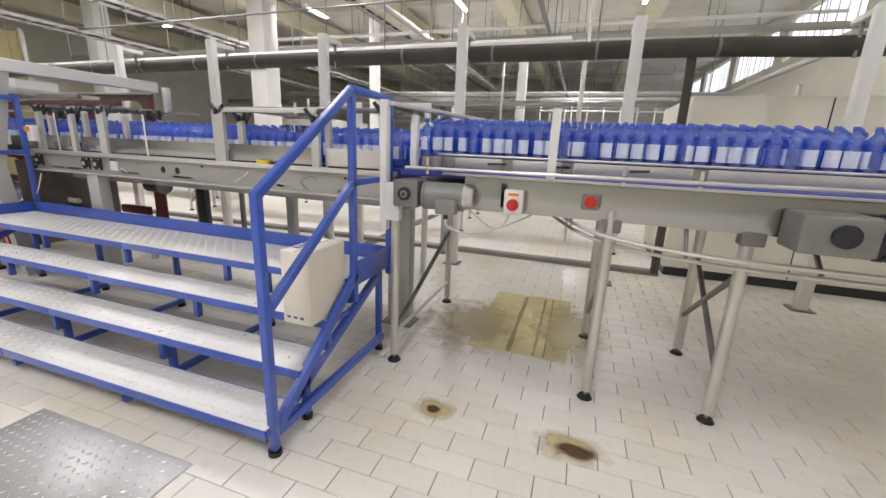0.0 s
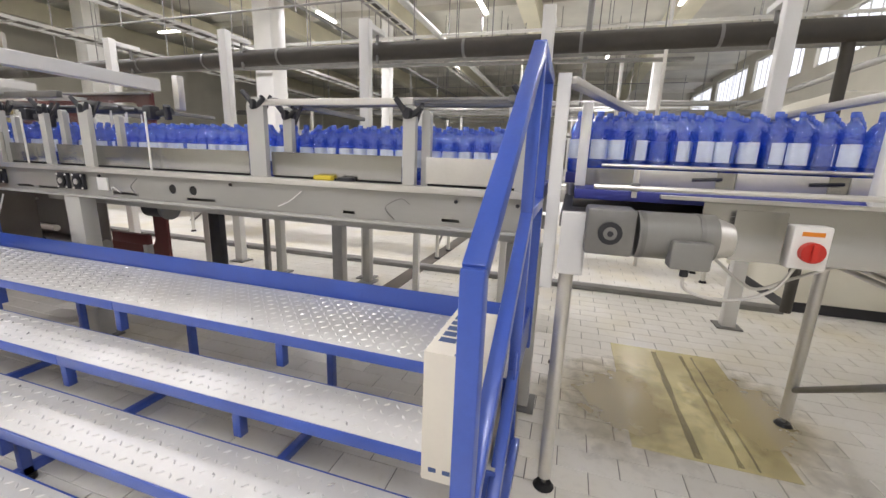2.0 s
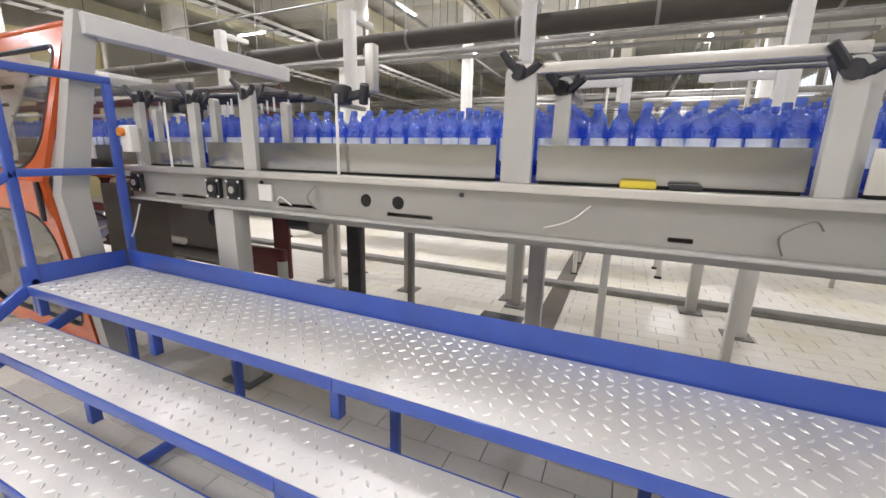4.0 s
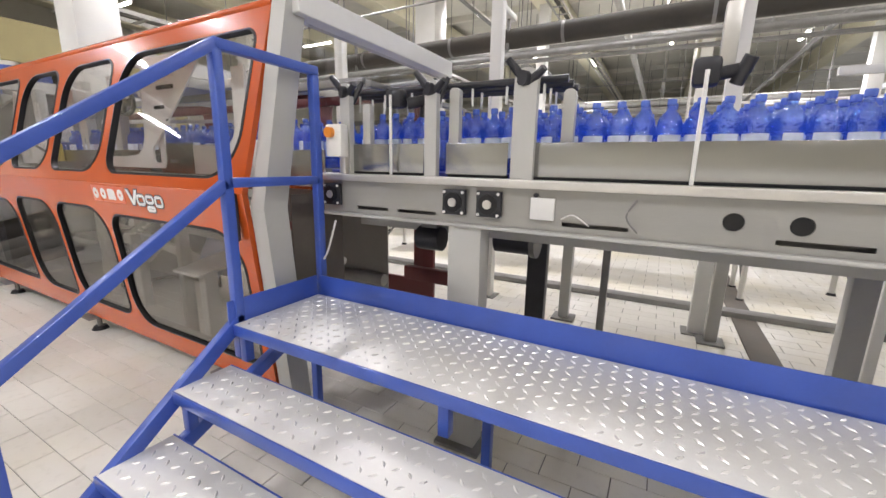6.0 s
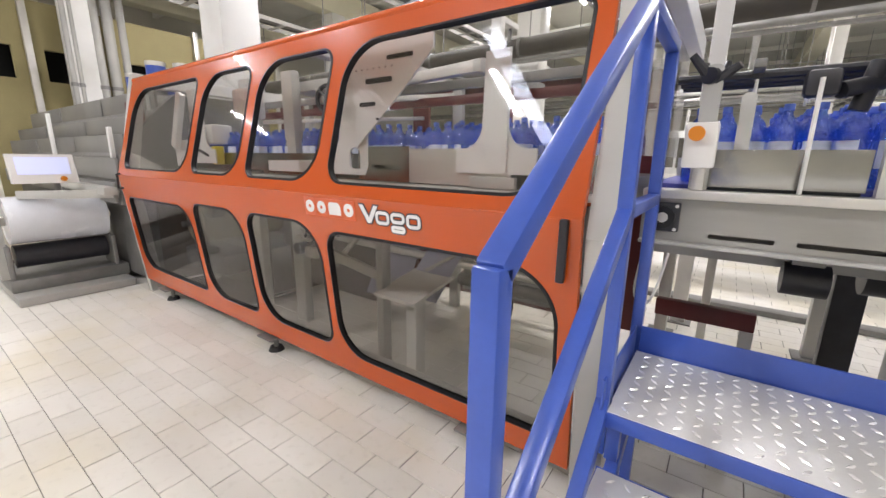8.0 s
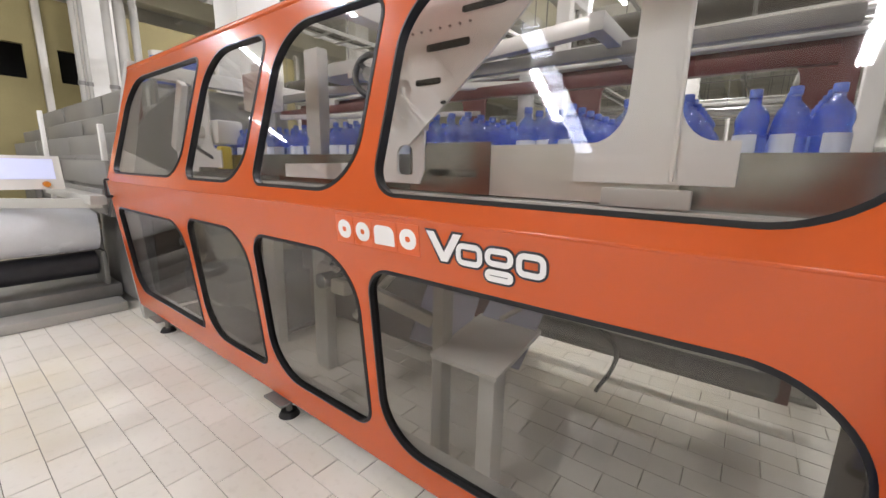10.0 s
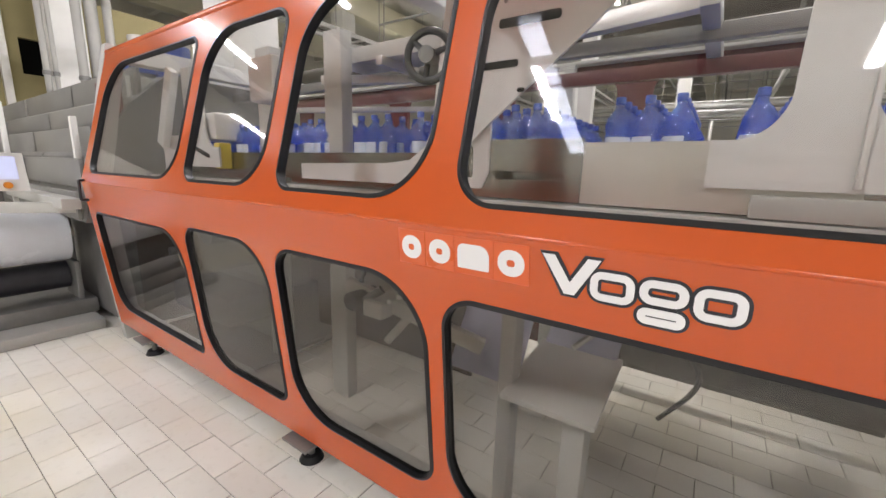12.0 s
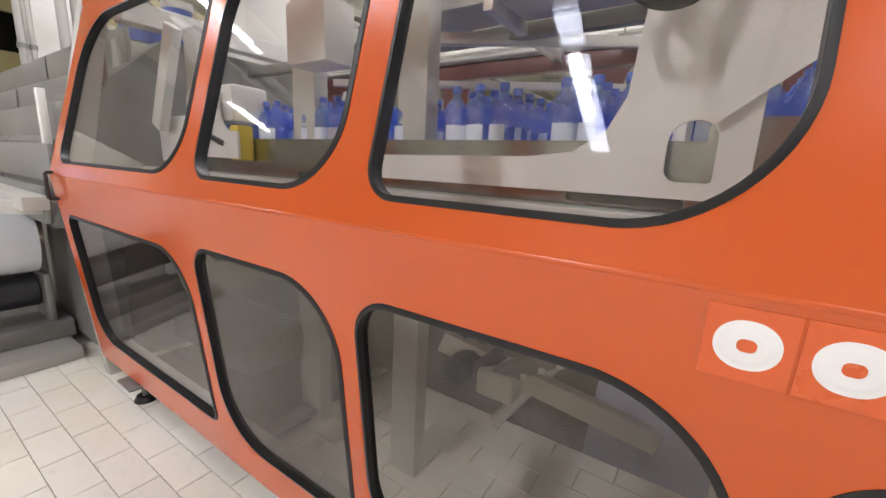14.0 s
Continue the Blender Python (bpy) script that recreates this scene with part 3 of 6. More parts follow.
def bottle_crowd(spots, name, label):
    """Many bottles past counting, as one object."""
    meshes = (bottle_mesh, cap_mesh, label_mesh)
    vs, fs, mi = [], [], []
    base = []
    for k, me in enumerate(meshes):
        co = np.zeros(len(me.vertices) * 3)
        me.vertices.foreach_get("co", co)
        base.append((co.reshape(-1, 3), [tuple(p.vertices) for p in me.polygons], k))
    for x, y, z, turn in spots:
        c, s = math.cos(radians(turn)), math.sin(radians(turn))
        R = np.array(((c, s, 0), (-s, c, 0), (0, 0, 1)))
        for co, polys, k in base:
            n = len(vs)
            vs.extend((co @ R + (x, y, z)).tolist())
            fs.extend(tuple(i + n for i in p) for p in polys)
            mi.extend([k] * len(polys))
    me = bpy.data.meshes.new(name)
    me.from_pydata(vs, [], fs)
    for mm in (PET, CAP_BLUE, LABEL_PAPER):
        me.materials.append(mm)
    me.polygons.foreach_set("material_index", mi)
    me.shade_smooth()
    tagged(new(name, me), label, "bottles", kind="stuff")


rnd = random.Random(4)
LINE_Z, SIDE_Z = 1.392, 1.475
crowd = []
# wide accumulation belt
for j in range(9):
    for i in range(64):
        x, y = -1.42 + 0.0945 * i + (0.047 if j % 2 else 0) + rnd.uniform(-0.004, 0.004), 3.90 + 0.083 * j + rnd.uniform(-0.004, 0.004)
        turn = -90 + rnd.uniform(-60, 60) if rnd.random() < 0.75 else rnd.uniform(0, 360)
        if j < 2 and i < 44:
            bottle_at(x, y, SIDE_Z, turn)
        else:
            crowd.append((x, y, SIDE_Z, turn))
# lanes of the packing line
for j in range(7):
    for i in range(44):
        x, y = -5.72 + 0.0945 * i + rnd.uniform(-0.006, 0.006), 3.88 + 0.12 * j + rnd.uniform(-0.004, 0.004)
        turn = -90 + rnd.uniform(-50, 50)
        if j < 2:
            bottle_at(x, y, LINE_Z, turn)
        else:
            crowd.append((x, y, LINE_Z, turn))
bottle_crowd(crowd, "bottle_crowd", "dense rows of empty blue plastic bottles on the belts")
# groups inside the wrapper
packs = []
for gx in (-6.35, -6.72, -7.12, -7.62, -8.02, -8.42, -8.85, -9.25, -9.7, -10.1):
    for j in range(9):
        for i in range(3):
            packs.append((gx + 0.095 * i, 3.90 + 0.112 * j, LINE_Z, -90 + rnd.uniform(-50, 50)))
for k, (x, y, z, t) in enumerate(packs):
    if y < 4.05:
        bottle_at(x, y, z, t)
bottle_crowd([p for p in packs if p[1] >= 4.05], "bottle_pack_rows", "grouped blue plastic bottles travelling through the wrapping machine")

# ---- packing line: side beam, guards, posts, legs ----
line = thing("packing_conveyor", (-3.7, 4.2, 0), "long grey steel packing conveyor with stainless guard plates", "conveyor")
LX0, LX1 = -5.86, -1.58
part("side_plate", plate_with_holes(B(), [(LX0, 1.165), (LX1, 1.165), (LX1, 1.335), (LX0, 1.335)],
     [rounded(cx - 0.032, cx + 0.032, 1.222, 1.286, (0.031,) * 4, 4) for cx in (-3.98, -3.80)] +
     [rounded(a, b, 1.188, 1.206, (0.004,) * 4, 2) for a, b in ((-5.62, -5.42), (-5.36, -5.14), (-4.55, -4.30), (-3.86, -3.62), (-2.68, -2.60), (-2.08, -1.98))],
     lambda u, v, w: (u, 3.64 + w, v), 0.006), LINE_GREY, line, smooth=False)
part("inner_plate", box(B(), LX0, LX1, 3.70, 3.706, 1.16, 1.34), STEEL_DARK, line)
part("top_ledge", box(B(), LX0, LX1, 3.60, 3.70, 1.336, 1.372, 0.006), STEEL_SATIN, line)
part("lower_lip", box(B(), LX0, LX1, 3.61, 3.70, 1.148, 1.164, 0.005), GREY_PAINT, line)
part("far_side_plate", box(B(), LX0, LX1, 4.74, 4.76, 1.15, 1.50), GREY_PAINT, line)
part("belt", box(B(), LX0, LX1, 3.71, 4.73, 1.31, 1.390, 0.004), BELT_BLUE, line)
part("under_frame", box(B(), LX0, LX1, 3.95, 4.0, 1.05, 1.147), GREY_PAINT, line)
part("under_frame", box(B(), LX0, LX1, 4.55, 4.6, 1.05, 1.147), GREY_PAINT, line)
for a, b, m_ in ((-5.70, -5.22, STEEL), (-5.10, -4.80, STEEL), (-4.70, -3.34, STEEL), (-3.17, -2.32, STEEL), (-2.18, -1.66, STEEL_SATIN)):
    g = part("guard_plate", box(B(), a, b, 3.655, 3.661, 1.385, 1.522, 0.001), m_, line, "reflecting stainless guard plate")
    part("guard_foot", box(B(), a + 0.01, b - 0.01, 3.655, 3.70, 1.3725, 1.384, 0.001), DARK_SLOT, g)
# posts, tapered to a rounded head
for x, w, h, y in ((-5.68, 0.06, 1.82, 3.63), (-5.565, 0.045, 1.72, 3.66), (-5.17, 0.062, 1.80, 3.63), (-5.085, 0.05, 1.77, 3.70), (-4.73, 0.095, 1.81, 3.63), (-4.58, 0.05, 1.74, 3.75), (-3.25, 0.12, 1.83, 3.63), (-3.10, 0.06, 1.78, 3.72), (-2.27, 0.07, 1.78, 3.63), (-2.20, 0.05, 1.76, 3.70), (-1.665, 0.075, 1.83, 3.63)):
    bm = B()
    prism(bm, rounded(x - w / 2, x + w / 2, 1.3725, h, (0.002, 0.002, w * 0.4, w * 0.4), 4), lambda u, v, d, y=y: (u, y + d, v), 0.035)
    p_ = part("guard_post", bm, GREY_PAINT, line)
    if w >= 0.06:
        cl = B()
        for s in (-1, 1):
            rod(cl, (x, y + 0.02, h - 0.06), (x + s * 0.075, y - 0.01, h + 0.035 - 0.045 * (s > 0)), 0.022, 8, 0.014)
            rod(cl, (x + s * 0.01, y + 0.05, h - 0.09), (x + s * 0.035, y + 0.10, h + 0.02), 0.016, 8, 0.011)
        rod(cl, (x - 0.015, y - 0.012, h - 0.04), (x + 0.015, y + 0.045, h - 0.04), 0.03, 10)
        part("clamp", cl, BLACK_PLASTIC, p_, "black plastic guide-rail clamp")
# thin rods and guide rails over the bottles
for x in (-5.385, -4.12):
    part("thin_rod", rod(B(), (x, 3.62, 1.3725), (x, 3.62, 1.745), 0.007, 8), WHITE_PAINT, line)
for j in range(3):
    y = 3.80 + 0.11 * j
    part("guide_rail", rod(B(), (LX0 + 0.05, y, 1.80), (-4.60, y, 1.79), 0.017, 8), BLACK_PLASTIC, line, "black overhead lane guide")
    part("guide_rail", rod(B(), (-3.2, y, 1.83), (-1.7, y, 1.83), 0.012, 8), STEEL_DARK, line)
    for k in range(7):
        x = -5.72 + 0.17 * k
        part("guide_pin", rod(B(), (x, y, 1.70), (x, y, 1.80), 0.006, 6), WHITE_PAINT, line)
for x in (-5.55, -4.75, -3.15, -1.75):
    part("cross_bar", beam(B(), (x, 3.66, 1.815), (x, 4.75, 1.815), 0.035, 0.03), STEEL_DARK, line)
part("sensor_arm", beam(B(), (-3.3, 3.64, 1.80), (-2.25, 3.64, 1.80), 0.025, 0.035), STEEL_SATIN, line)
# camera-like sensors on the rod
sen = part("sensor_mount", box(B(), -4.16, -4.08, 3.625, 3.70, 1.70, 1.79, 0.016), BLACK_PLASTIC, line, "black adjustable sensor clamp")
for a, b in (((-4.09, 3.68, 1.74), (-4.0, 3.72, 1.76)), ((-4.03, 3.71, 1.71), (-4.00, 3.68, 1.79))):
    part("sensor_knob", rod(B(), a, b, 0.022, 10), BLACK_PLASTIC, sen)
part("sensor_pole", box(B(), -4.08, -4.03, 3.80, 3.85, 1.78, 2.0, 0.004), STEEL_SATIN, line)
sen = part("sensor_mount", box(B(), -5.425, -5.335, 3.63, 3.70, 1.69, 1.775, 0.016), BLACK_PLASTIC, line, "black adjustable sensor clamp")
for a, b in (((-5.33, 3.68, 1.71), (-5.22, 3.76, 1.74)), ((-5.27, 3.74, 1.65), (-5.24, 3.74, 1.80))):
    part("sensor_knob", rod(B(), a, b, 0.027, 10), BLACK_PLASTIC, sen)
# cooling fans
for x in (-5.035, -4.865, -5.78):
    f = part("fan", box(B(), x - 0.058, x + 0.058, 3.615, 3.639, 1.203, 1.318, 0.006), BLACK_PLASTIC, line, "small square cooling fan with bolt heads")
    part("fan_disc", rod(B(), (x, 3.614, 1.26), (x, 3.606, 1.26), 0.044, 20), RUBBER, f)
    part("fan_hub", rod(B(), (x, 3.605, 1.26), (x, 3.598, 1.26), 0.02, 14), STEEL_SATIN, f)
    for sx in (-1, 1):
        for sz in (-1, 1):
            part("bolt", rod(B(), (x + sx * 0.046, 3.614, 1.26 + sz * 0.046), (x + sx * 0.046, 3.609, 1.26 + sz * 0.046), 0.007, 8), WHITE_PAINT, f)
for x in (-3.98, -3.80):
    part("port_plug", rod(B(), (x, 3.642, 1.254), (x, 3.655, 1.254), 0.030, 16), RUBBER, line)
for x, z in ((-4.66, 1.31), (-3.48, 1.31), (-2.0, 1.30), (-1.68, 1.30)):
    part("bolt", rod(B(), (x, 3.638, z), (x, 3.628, z), 0.010, 8), BLACK_PLASTIC, line)
part("junction_cover", box(B(), -4.68, -4.58, 3.625, 3.639, 1.21, 1.30, 0.003), WHITE_PAINT, line, "white cover plate")
for pts in (((-4.55, 3.63, 1.22), (-4.50, 3.61, 1.24), (-4.44, 3.62, 1.20)), ((-4.28, 3.63, 1.31), (-4.31, 3.60, 1.25), (-4.27, 3.62, 1.19)), ((-2.35, 3.63, 1.18), (-2.38, 3.58, 1.25), (-2.30, 3.60, 1.30), (-2.26, 3.63, 1.27)), ((-2.95, 3.63, 1.30), (-3.02, 3.61, 1.24), (-3.12, 3.63, 1.20))):
    part("cable", hose(B(), pts, 0.0035, 6), WHITE_PAINT if pts[0][0] < -4.4 or -3.2 < pts[0][0] < -2.9 else STEEL_DARK, line)
# things lying on the ledge
solo("yellow_clip", box(B(), -2.86, -2.74, 3.62, 3.66, 1.3725, 1.40, 0.008), YELLOW, "small yellow plastic clip lying on the conveyor ledge", "clip")
solo("black_glove_clip", box(B(), -2.70, -2.60, 3.62, 3.66, 1.3725, 1.395, 0.008), BLACK_PLASTIC, "small black clamp lying on the conveyor ledge", "clamp")


def floor_leg(name, x, y, w, d, z1, material, owner, foot=True):
    lg = part(name, box(B(), x - w / 2, x + w / 2, y - d / 2, y + d / 2, 0.02 if foot else 0.0, z1, 0.004), material, owner)
    if foot:
        part("foot_plate", box(B(), x - w / 2 - 0.04, x + w / 2 + 0.04, y - d / 2 - 0.04, y + d / 2 + 0.04, 0.0, 0.02, 0.003), STEEL_DARK, lg)


floor_leg("wide_leg", -4.98, 3.68, 0.165, 0.11, 1.147, GREY_PAINT, line)
floor_leg("wide_leg", -1.66, 3.97, 0.20, 0.12, 1.05, GREY_PAINT, line)
floor_leg("black_leg", -4.95, 4.86, 0.14, 0.08, 1.15, BLACK_PLASTIC, line)
floor_leg("thin_leg", -4.50, 5.06, 0.05, 0.05, 1.30, STEEL_DARK, line)
floor_leg("thin_leg", -5.60, 5.40, 0.06, 0.05, 1.30, STEEL_SATIN, line)
floor_leg("back_leg", -3.3, 4.58, 0.10, 0.08, 1.05, GREY_PAINT, line)
part("back_tie", box(B(), -5.70, -4.40, 4.84, 5.42, 1.15, 1.16), STEEL_DARK, line)
mot = part("drive_motor", rod(B(), (-5.05, 4.25, 1.0), (-4.83, 4.25, 1.0), 0.085, 18), BLACK_PLASTIC, line, "dark drive motor under the frame")
part("motor_flange", rod(B(), (-4.83, 4.25, 1.0), (-4.80, 4.25, 1.0), 0.10, 18), STEEL_DARK, mot)
part("motor_bracket", box(B(), -5.0, -4.88, 4.2, 4.3, 1.085, 1.15, 0.004), STEEL_DARK, mot)
part("red_cross_member", box(B(), -5.84, -5.36, 4.40, 4.46, 0.58, 0.68, 0.006), RED_PAINT, line)
part("red_upright", box(B(), -5.42, -5.36, 4.40, 4.46, 0.0, 0.58, 0.004), GREY_PAINT, line)
gm = part("gear_motor", rod(B(), (-5.36, 3.86, 1.03), (-5.22, 3.86, 1.03), 0.065, 18), BLACK_PLASTIC, line, "black gear motor")
part("motor_foot", box(B(), -5.34, -5.24, 3.83, 3.89, 1.09, 1.31, 0.004), STEEL_DARK, gm)
part("looped_cable", hose(B(), [(-5.83, 3.57, 1.10), (-5.84, 3.555, 0.96), (-5.81, 3.55, 0.90), (-5.77, 3.56, 0.95), (-5.74, 3.60, 1.12)], 0.006, 6), WHITE_PAINT, line, "white looped cable")
# switch on the machine's corner
sw = thing("isolator_switch", (-5.68, 3.56, 1.45), "white isolator switch box with an orange knob on a post", "switch")
part("box", box(B(), -5.738, -5.635, 3.545, 3.60, 1.455, 1.615, 0.008), SWITCH_WHITE, sw)
part("knob", rod(B(), (-5.70, 3.545, 1.575), (-5.70, 3.52, 1.575), 0.026, 16), SWITCH_ORANGE, sw)
part("bracket", box(B(), -5.70, -5.66, 3.60, 3.63, 1.372, 1.60, 0.003), STEEL_SATIN, sw)

# ---- accumulation conveyor ----
acc = thing("accumulation_conveyor", (1.0, 4.0, 0), "wide stainless accumulation conveyor on tubular legs", "conveyor")
AX0, AX1 = -1.47, 5.2
part("side_plate", box(B(), -0.95, AX1, 3.37, 3.376, 1.185, 1.395, 0.001), STEEL, acc, "reflecting stainless side plate")
part("top_lip", box(B(), -1.1, AX1, 3.35, 3.40, 1.396, 1.410, 0.003), STEEL_SATIN, acc)
part("front_belt", box(B(), -1.42, AX1, 3.405, 3.80, 1.375, 1.415, 0.004), BELT_BLUE, acc, "empty blue chain belt")
part("divider", box(B(), -1.42, AX1, 3.805, 3.82, 1.30, 1.50, 0.002), STEEL, acc)
part("belt", box(B(), AX0, AX1, 3.825, 4.72, 1.42, 1.473, 0.004), BELT_BLUE, acc, "blue chain belt under the bottles")
part("far_side_plate", box(B(), AX0, AX1, 4.725, 4.75, 1.2, 1.56), STEEL_SATIN, acc)
part("bed", box(B(), AX0, AX1, 3.42, 4.72, 1.25, 1.30), STEEL_DARK, acc)
part("guide_rail", rod(B(), (-1.3, 3.83, 1.515), (AX1, 3.83, 1.515), 0.009, 8), STEEL_SATIN, acc)
part("guide_rail", rod(B(), (-1.35, 3.33, 1.432), (0.3, 3.33, 1.440), 0.010, 8), STEEL_SATIN, acc)
part("guide_rail", rod(B(), (0.3, 3.33, 1.440), (AX1, 3.33, 1.475), 0.010, 8), STEEL_SATIN, acc)
for x in (-1.2, -0.02, 0.36, 1.2, 2.4, 3.6):
    pst = part("rail_post", rod(B(), (x, 3.345, 1.395), (x, 3.345, 1.50), 0.010, 8), STEEL_SATIN, acc)
    part("rail_clamp", box(B(), x - 0.016, x + 0.016, 3.325, 3.365, 1.42, 1.452, 0.004), STEEL_DARK, pst)
for x0, x1 in ((-1.15, -0.80), (-0.72, -0.38), (-0.30, 0.42), (0.5, 1.4), (1.5, 2.6)):
    part("cover_strip", box(B(), x0, x1, 3.79, 3.804, 1.42, 1.50, 0.003), STEEL_SATIN, acc)
# tall white guard post and end posts
part("tall_post", box(B(), -0.447, -0.397, 3.377, 3.417, 1.30, 1.812, 0.004), WHITE_PAINT, acc, "white square guard post")
part("tall_post_arm", beam(B(), (-0.422, 3.417, 1.782), (-0.522, 4.75, 1.782), 0.04, 0.03), STEEL_SATIN, acc)
for x, y, z0, z1, w in ((-1.50, 3.33, 1.0, 1.85, 0.05), (-1.40, 3.60, 1.42, 1.78, 0.045), (-1.41, 3.29, 1.08, 1.33, 0.10)):
    part("end_post", box(B(), x - w / 2, x + w / 2, y - 0.03, y + 0.03, z0, z1, 0.004), WHITE_PAINT, acc)
part("end_top_bar", beam(B(), (-1.48, 3.34, 1.83), (-0.95, 4.70, 1.79), 0.05, 0.03), STEEL_SATIN, acc)
bx = part("gearbox", box(B(), -1.37, -1.20, 3.18, 3.36, 1.19, 1.36, 0.012), STEEL_DARK, acc, "grey end-drive gearbox")
part("shaft_cap", rod(B(), (-1.286, 3.18, 1.275), (-1.286, 3.165, 1.275), 0.042, 20), BLACK_PLASTIC, bx)
part("shaft_nut", rod(B(), (-1.286, 3.165, 1.275), (-1.286, 3.158, 1.275), 0.024, 12), STEEL_DARK, bx)
part("shaft_bolt", rod(B(), (-1.286, 3.158, 1.275), (-1.286, 3.154, 1.275), 0.011, 8), BLACK_PLASTIC, bx)
mo = part("drive_motor", rod(B(), (-1.19, 3.28, 1.265), (-0.93, 3.30, 1.265), 0.088, 24), HOOD_GREY, acc, "smooth grey drive motor")
for k in range(2):
    part("motor_band", rod(B(), (-1.18 + 0.19 * k, 3.281 + 0.014 * k, 1.265), (-1.165 + 0.19 * k, 3.282 + 0.014 * k, 1.265), 0.0905, 24), STEEL_DARK, mo)
part("terminal_box", box(B(), -1.08, -0.95, 3.17, 3.25, 1.165, 1.265, 0.010), HOOD_GREY, mo, "grey terminal box")
part("cable_gland", rod(B(), (-1.02, 3.21, 1.165), (-1.02, 3.21, 1.135), 0.014, 10), BLACK_PLASTIC, mo)
part("motor_tail", rod(B(), (-0.93, 3.30, 1.265), (-0.87, 3.305, 1.265), 0.080, 24, 0.06), STEEL_SATIN, mo)
part("motor_cable", hose(B(), [(-1.02, 3.21, 1.14), (-1.0, 3.22, 1.08), (-0.85, 3.26, 1.05), (-0.70, 3.32, 1.09), (-0.64, 3.34, 1.18)], 0.006, 6), STEEL_SATIN, mo)
part("shield", box(B(), -0.86, -0.70, 3.315, 3.322, 1.19, 1.375, 0.002), STEEL, acc, "bright sheet-steel shield")
for x in (-0.90, -0.45, 0.05):
    cp = part("strip_clip", rod(B(), (x, 3.788, 1.462), (x + 0.12, 3.784, 1.470), 0.008, 8), BLACK_PLASTIC, acc, "black spring clip")
bx2 = part("gearbox", box(B(), 0.75, 1.06, 3.14, 3.36, 1.15, 1.34, 0.02), STEEL_DARK, acc, "grey worm gearbox")
part("shaft_cap", rod(B(), (0.92, 3.14, 1.25), (0.92, 3.12, 1.25), 0.055, 20), BLACK_PLASTIC, bx2)
m2 = part("drive_motor", rod(B(), (1.06, 3.25, 1.24), (1.40, 3.25, 1.24), 0.10, 20), BLACK_PLASTIC, acc, "dark drive motor")
for k in range(6):
    part("cooling_fin", rod(B(), (1.10 + 0.05 * k, 3.25, 1.24), (1.115 + 0.05 * k, 3.25, 1.24), 0.112, 20), BLACK_PLASTIC, m2)


def tube_leg(owner, x, y, z1, r=0.03, lean=0.0, material=STEEL_SATIN):
    lg = part("tube_leg", rod(B(), (x, y, 0.055), (x + lean, y, z1), r, 14), material, owner)
    part("foot_stem", rod(B(), (x, y, 0.02), (x, y, 0.06), 0.012, 8), STEEL_DARK, lg)
    part("rubber_foot", rod(B(), (x, y, 0.0), (x, y, 0.022), 0.05, 16, 0.035), RUBBER, lg)


for x, y, z1, r in ((-1.42, 3.336, 1.19, 0.03), (-0.053, 3.388, 1.25, 0.032), (0.655, 3.418, 1.25, 0.035), (0.671, 4.321, 1.25, 0.035), (-0.053, 4.32, 1.25, 0.03), (-1.42, 4.6, 1.42, 0.03), (2.2, 3.40, 1.25, 0.035), (2.2, 4.32, 1.25, 0.035)):
    tube_leg(acc, x, y, z1, r)
for a, b in (((-1.42, 3.36, 0.25), (-1.42, 4.58, 0.75)), ((0.66, 3.43, 0.30), (0.67, 4.30, 0.85)), ((0.66, 4.30, 0.35), (0.66, 3.43, 0.95)), ((-0.05, 3.40, 0.80), (-0.05, 4.30, 0.25)), ((2.2, 3.43, 0.30), (2.2, 4.30, 0.85))):
    part("brace", rod(B(), a, b, 0.018, 10), STEEL_DARK, acc)
part("cross_tube", rod(B(), (-1.42, 3.36, 0.22), (-1.42, 4.58, 0.22), 0.016, 10), STEEL_SATIN, acc)
for x in (-0.05, 0.66):
    part("leg_clamp", box(B(), x - 0.06, x + 0.06, 3.36, 3.44, 1.12, 1.20, 0.012), STEEL_DARK, acc)
# lower bottle chute: three bent rods
for k, (dy, dz) in enumerate(((0, 0), (0.05, 0.03), (-0.04, 0.045))):
    pts = [(-0.42, 3.62 + dy, 1.17 + dz), (-0.15, 3.42 + dy, 1.07 + dz), (0.35, 3.30 + dy, 1.02 + dz), (1.1, 3.22 + dy, 1.02 + dz), (2.6, 3.10 + dy, 1.03 + dz), (4.5, 3.0 + dy, 1.04 + dz)]
    part("lower_rail", hose(B(), pts, 0.011, 8), STEEL_SATIN, acc)
for x, y in ((0.35, 3.31), (0.93, 3.25), (2.2, 3.15)):
    part("lower_rail_bracket", beam(B(), (x, y, 1.03), (x, 3.42, 1.19), 0.02, 0.02), STEEL_DARK, acc)
part("power_cable", hose(B(), [(-0.9, 3.32, 1.19), (-0.75, 3.36, 1.08), (-0.62, 3.40, 1.12), (-0.5, 3.38, 1.19)], 0.006, 6), STEEL_SATIN, acc)

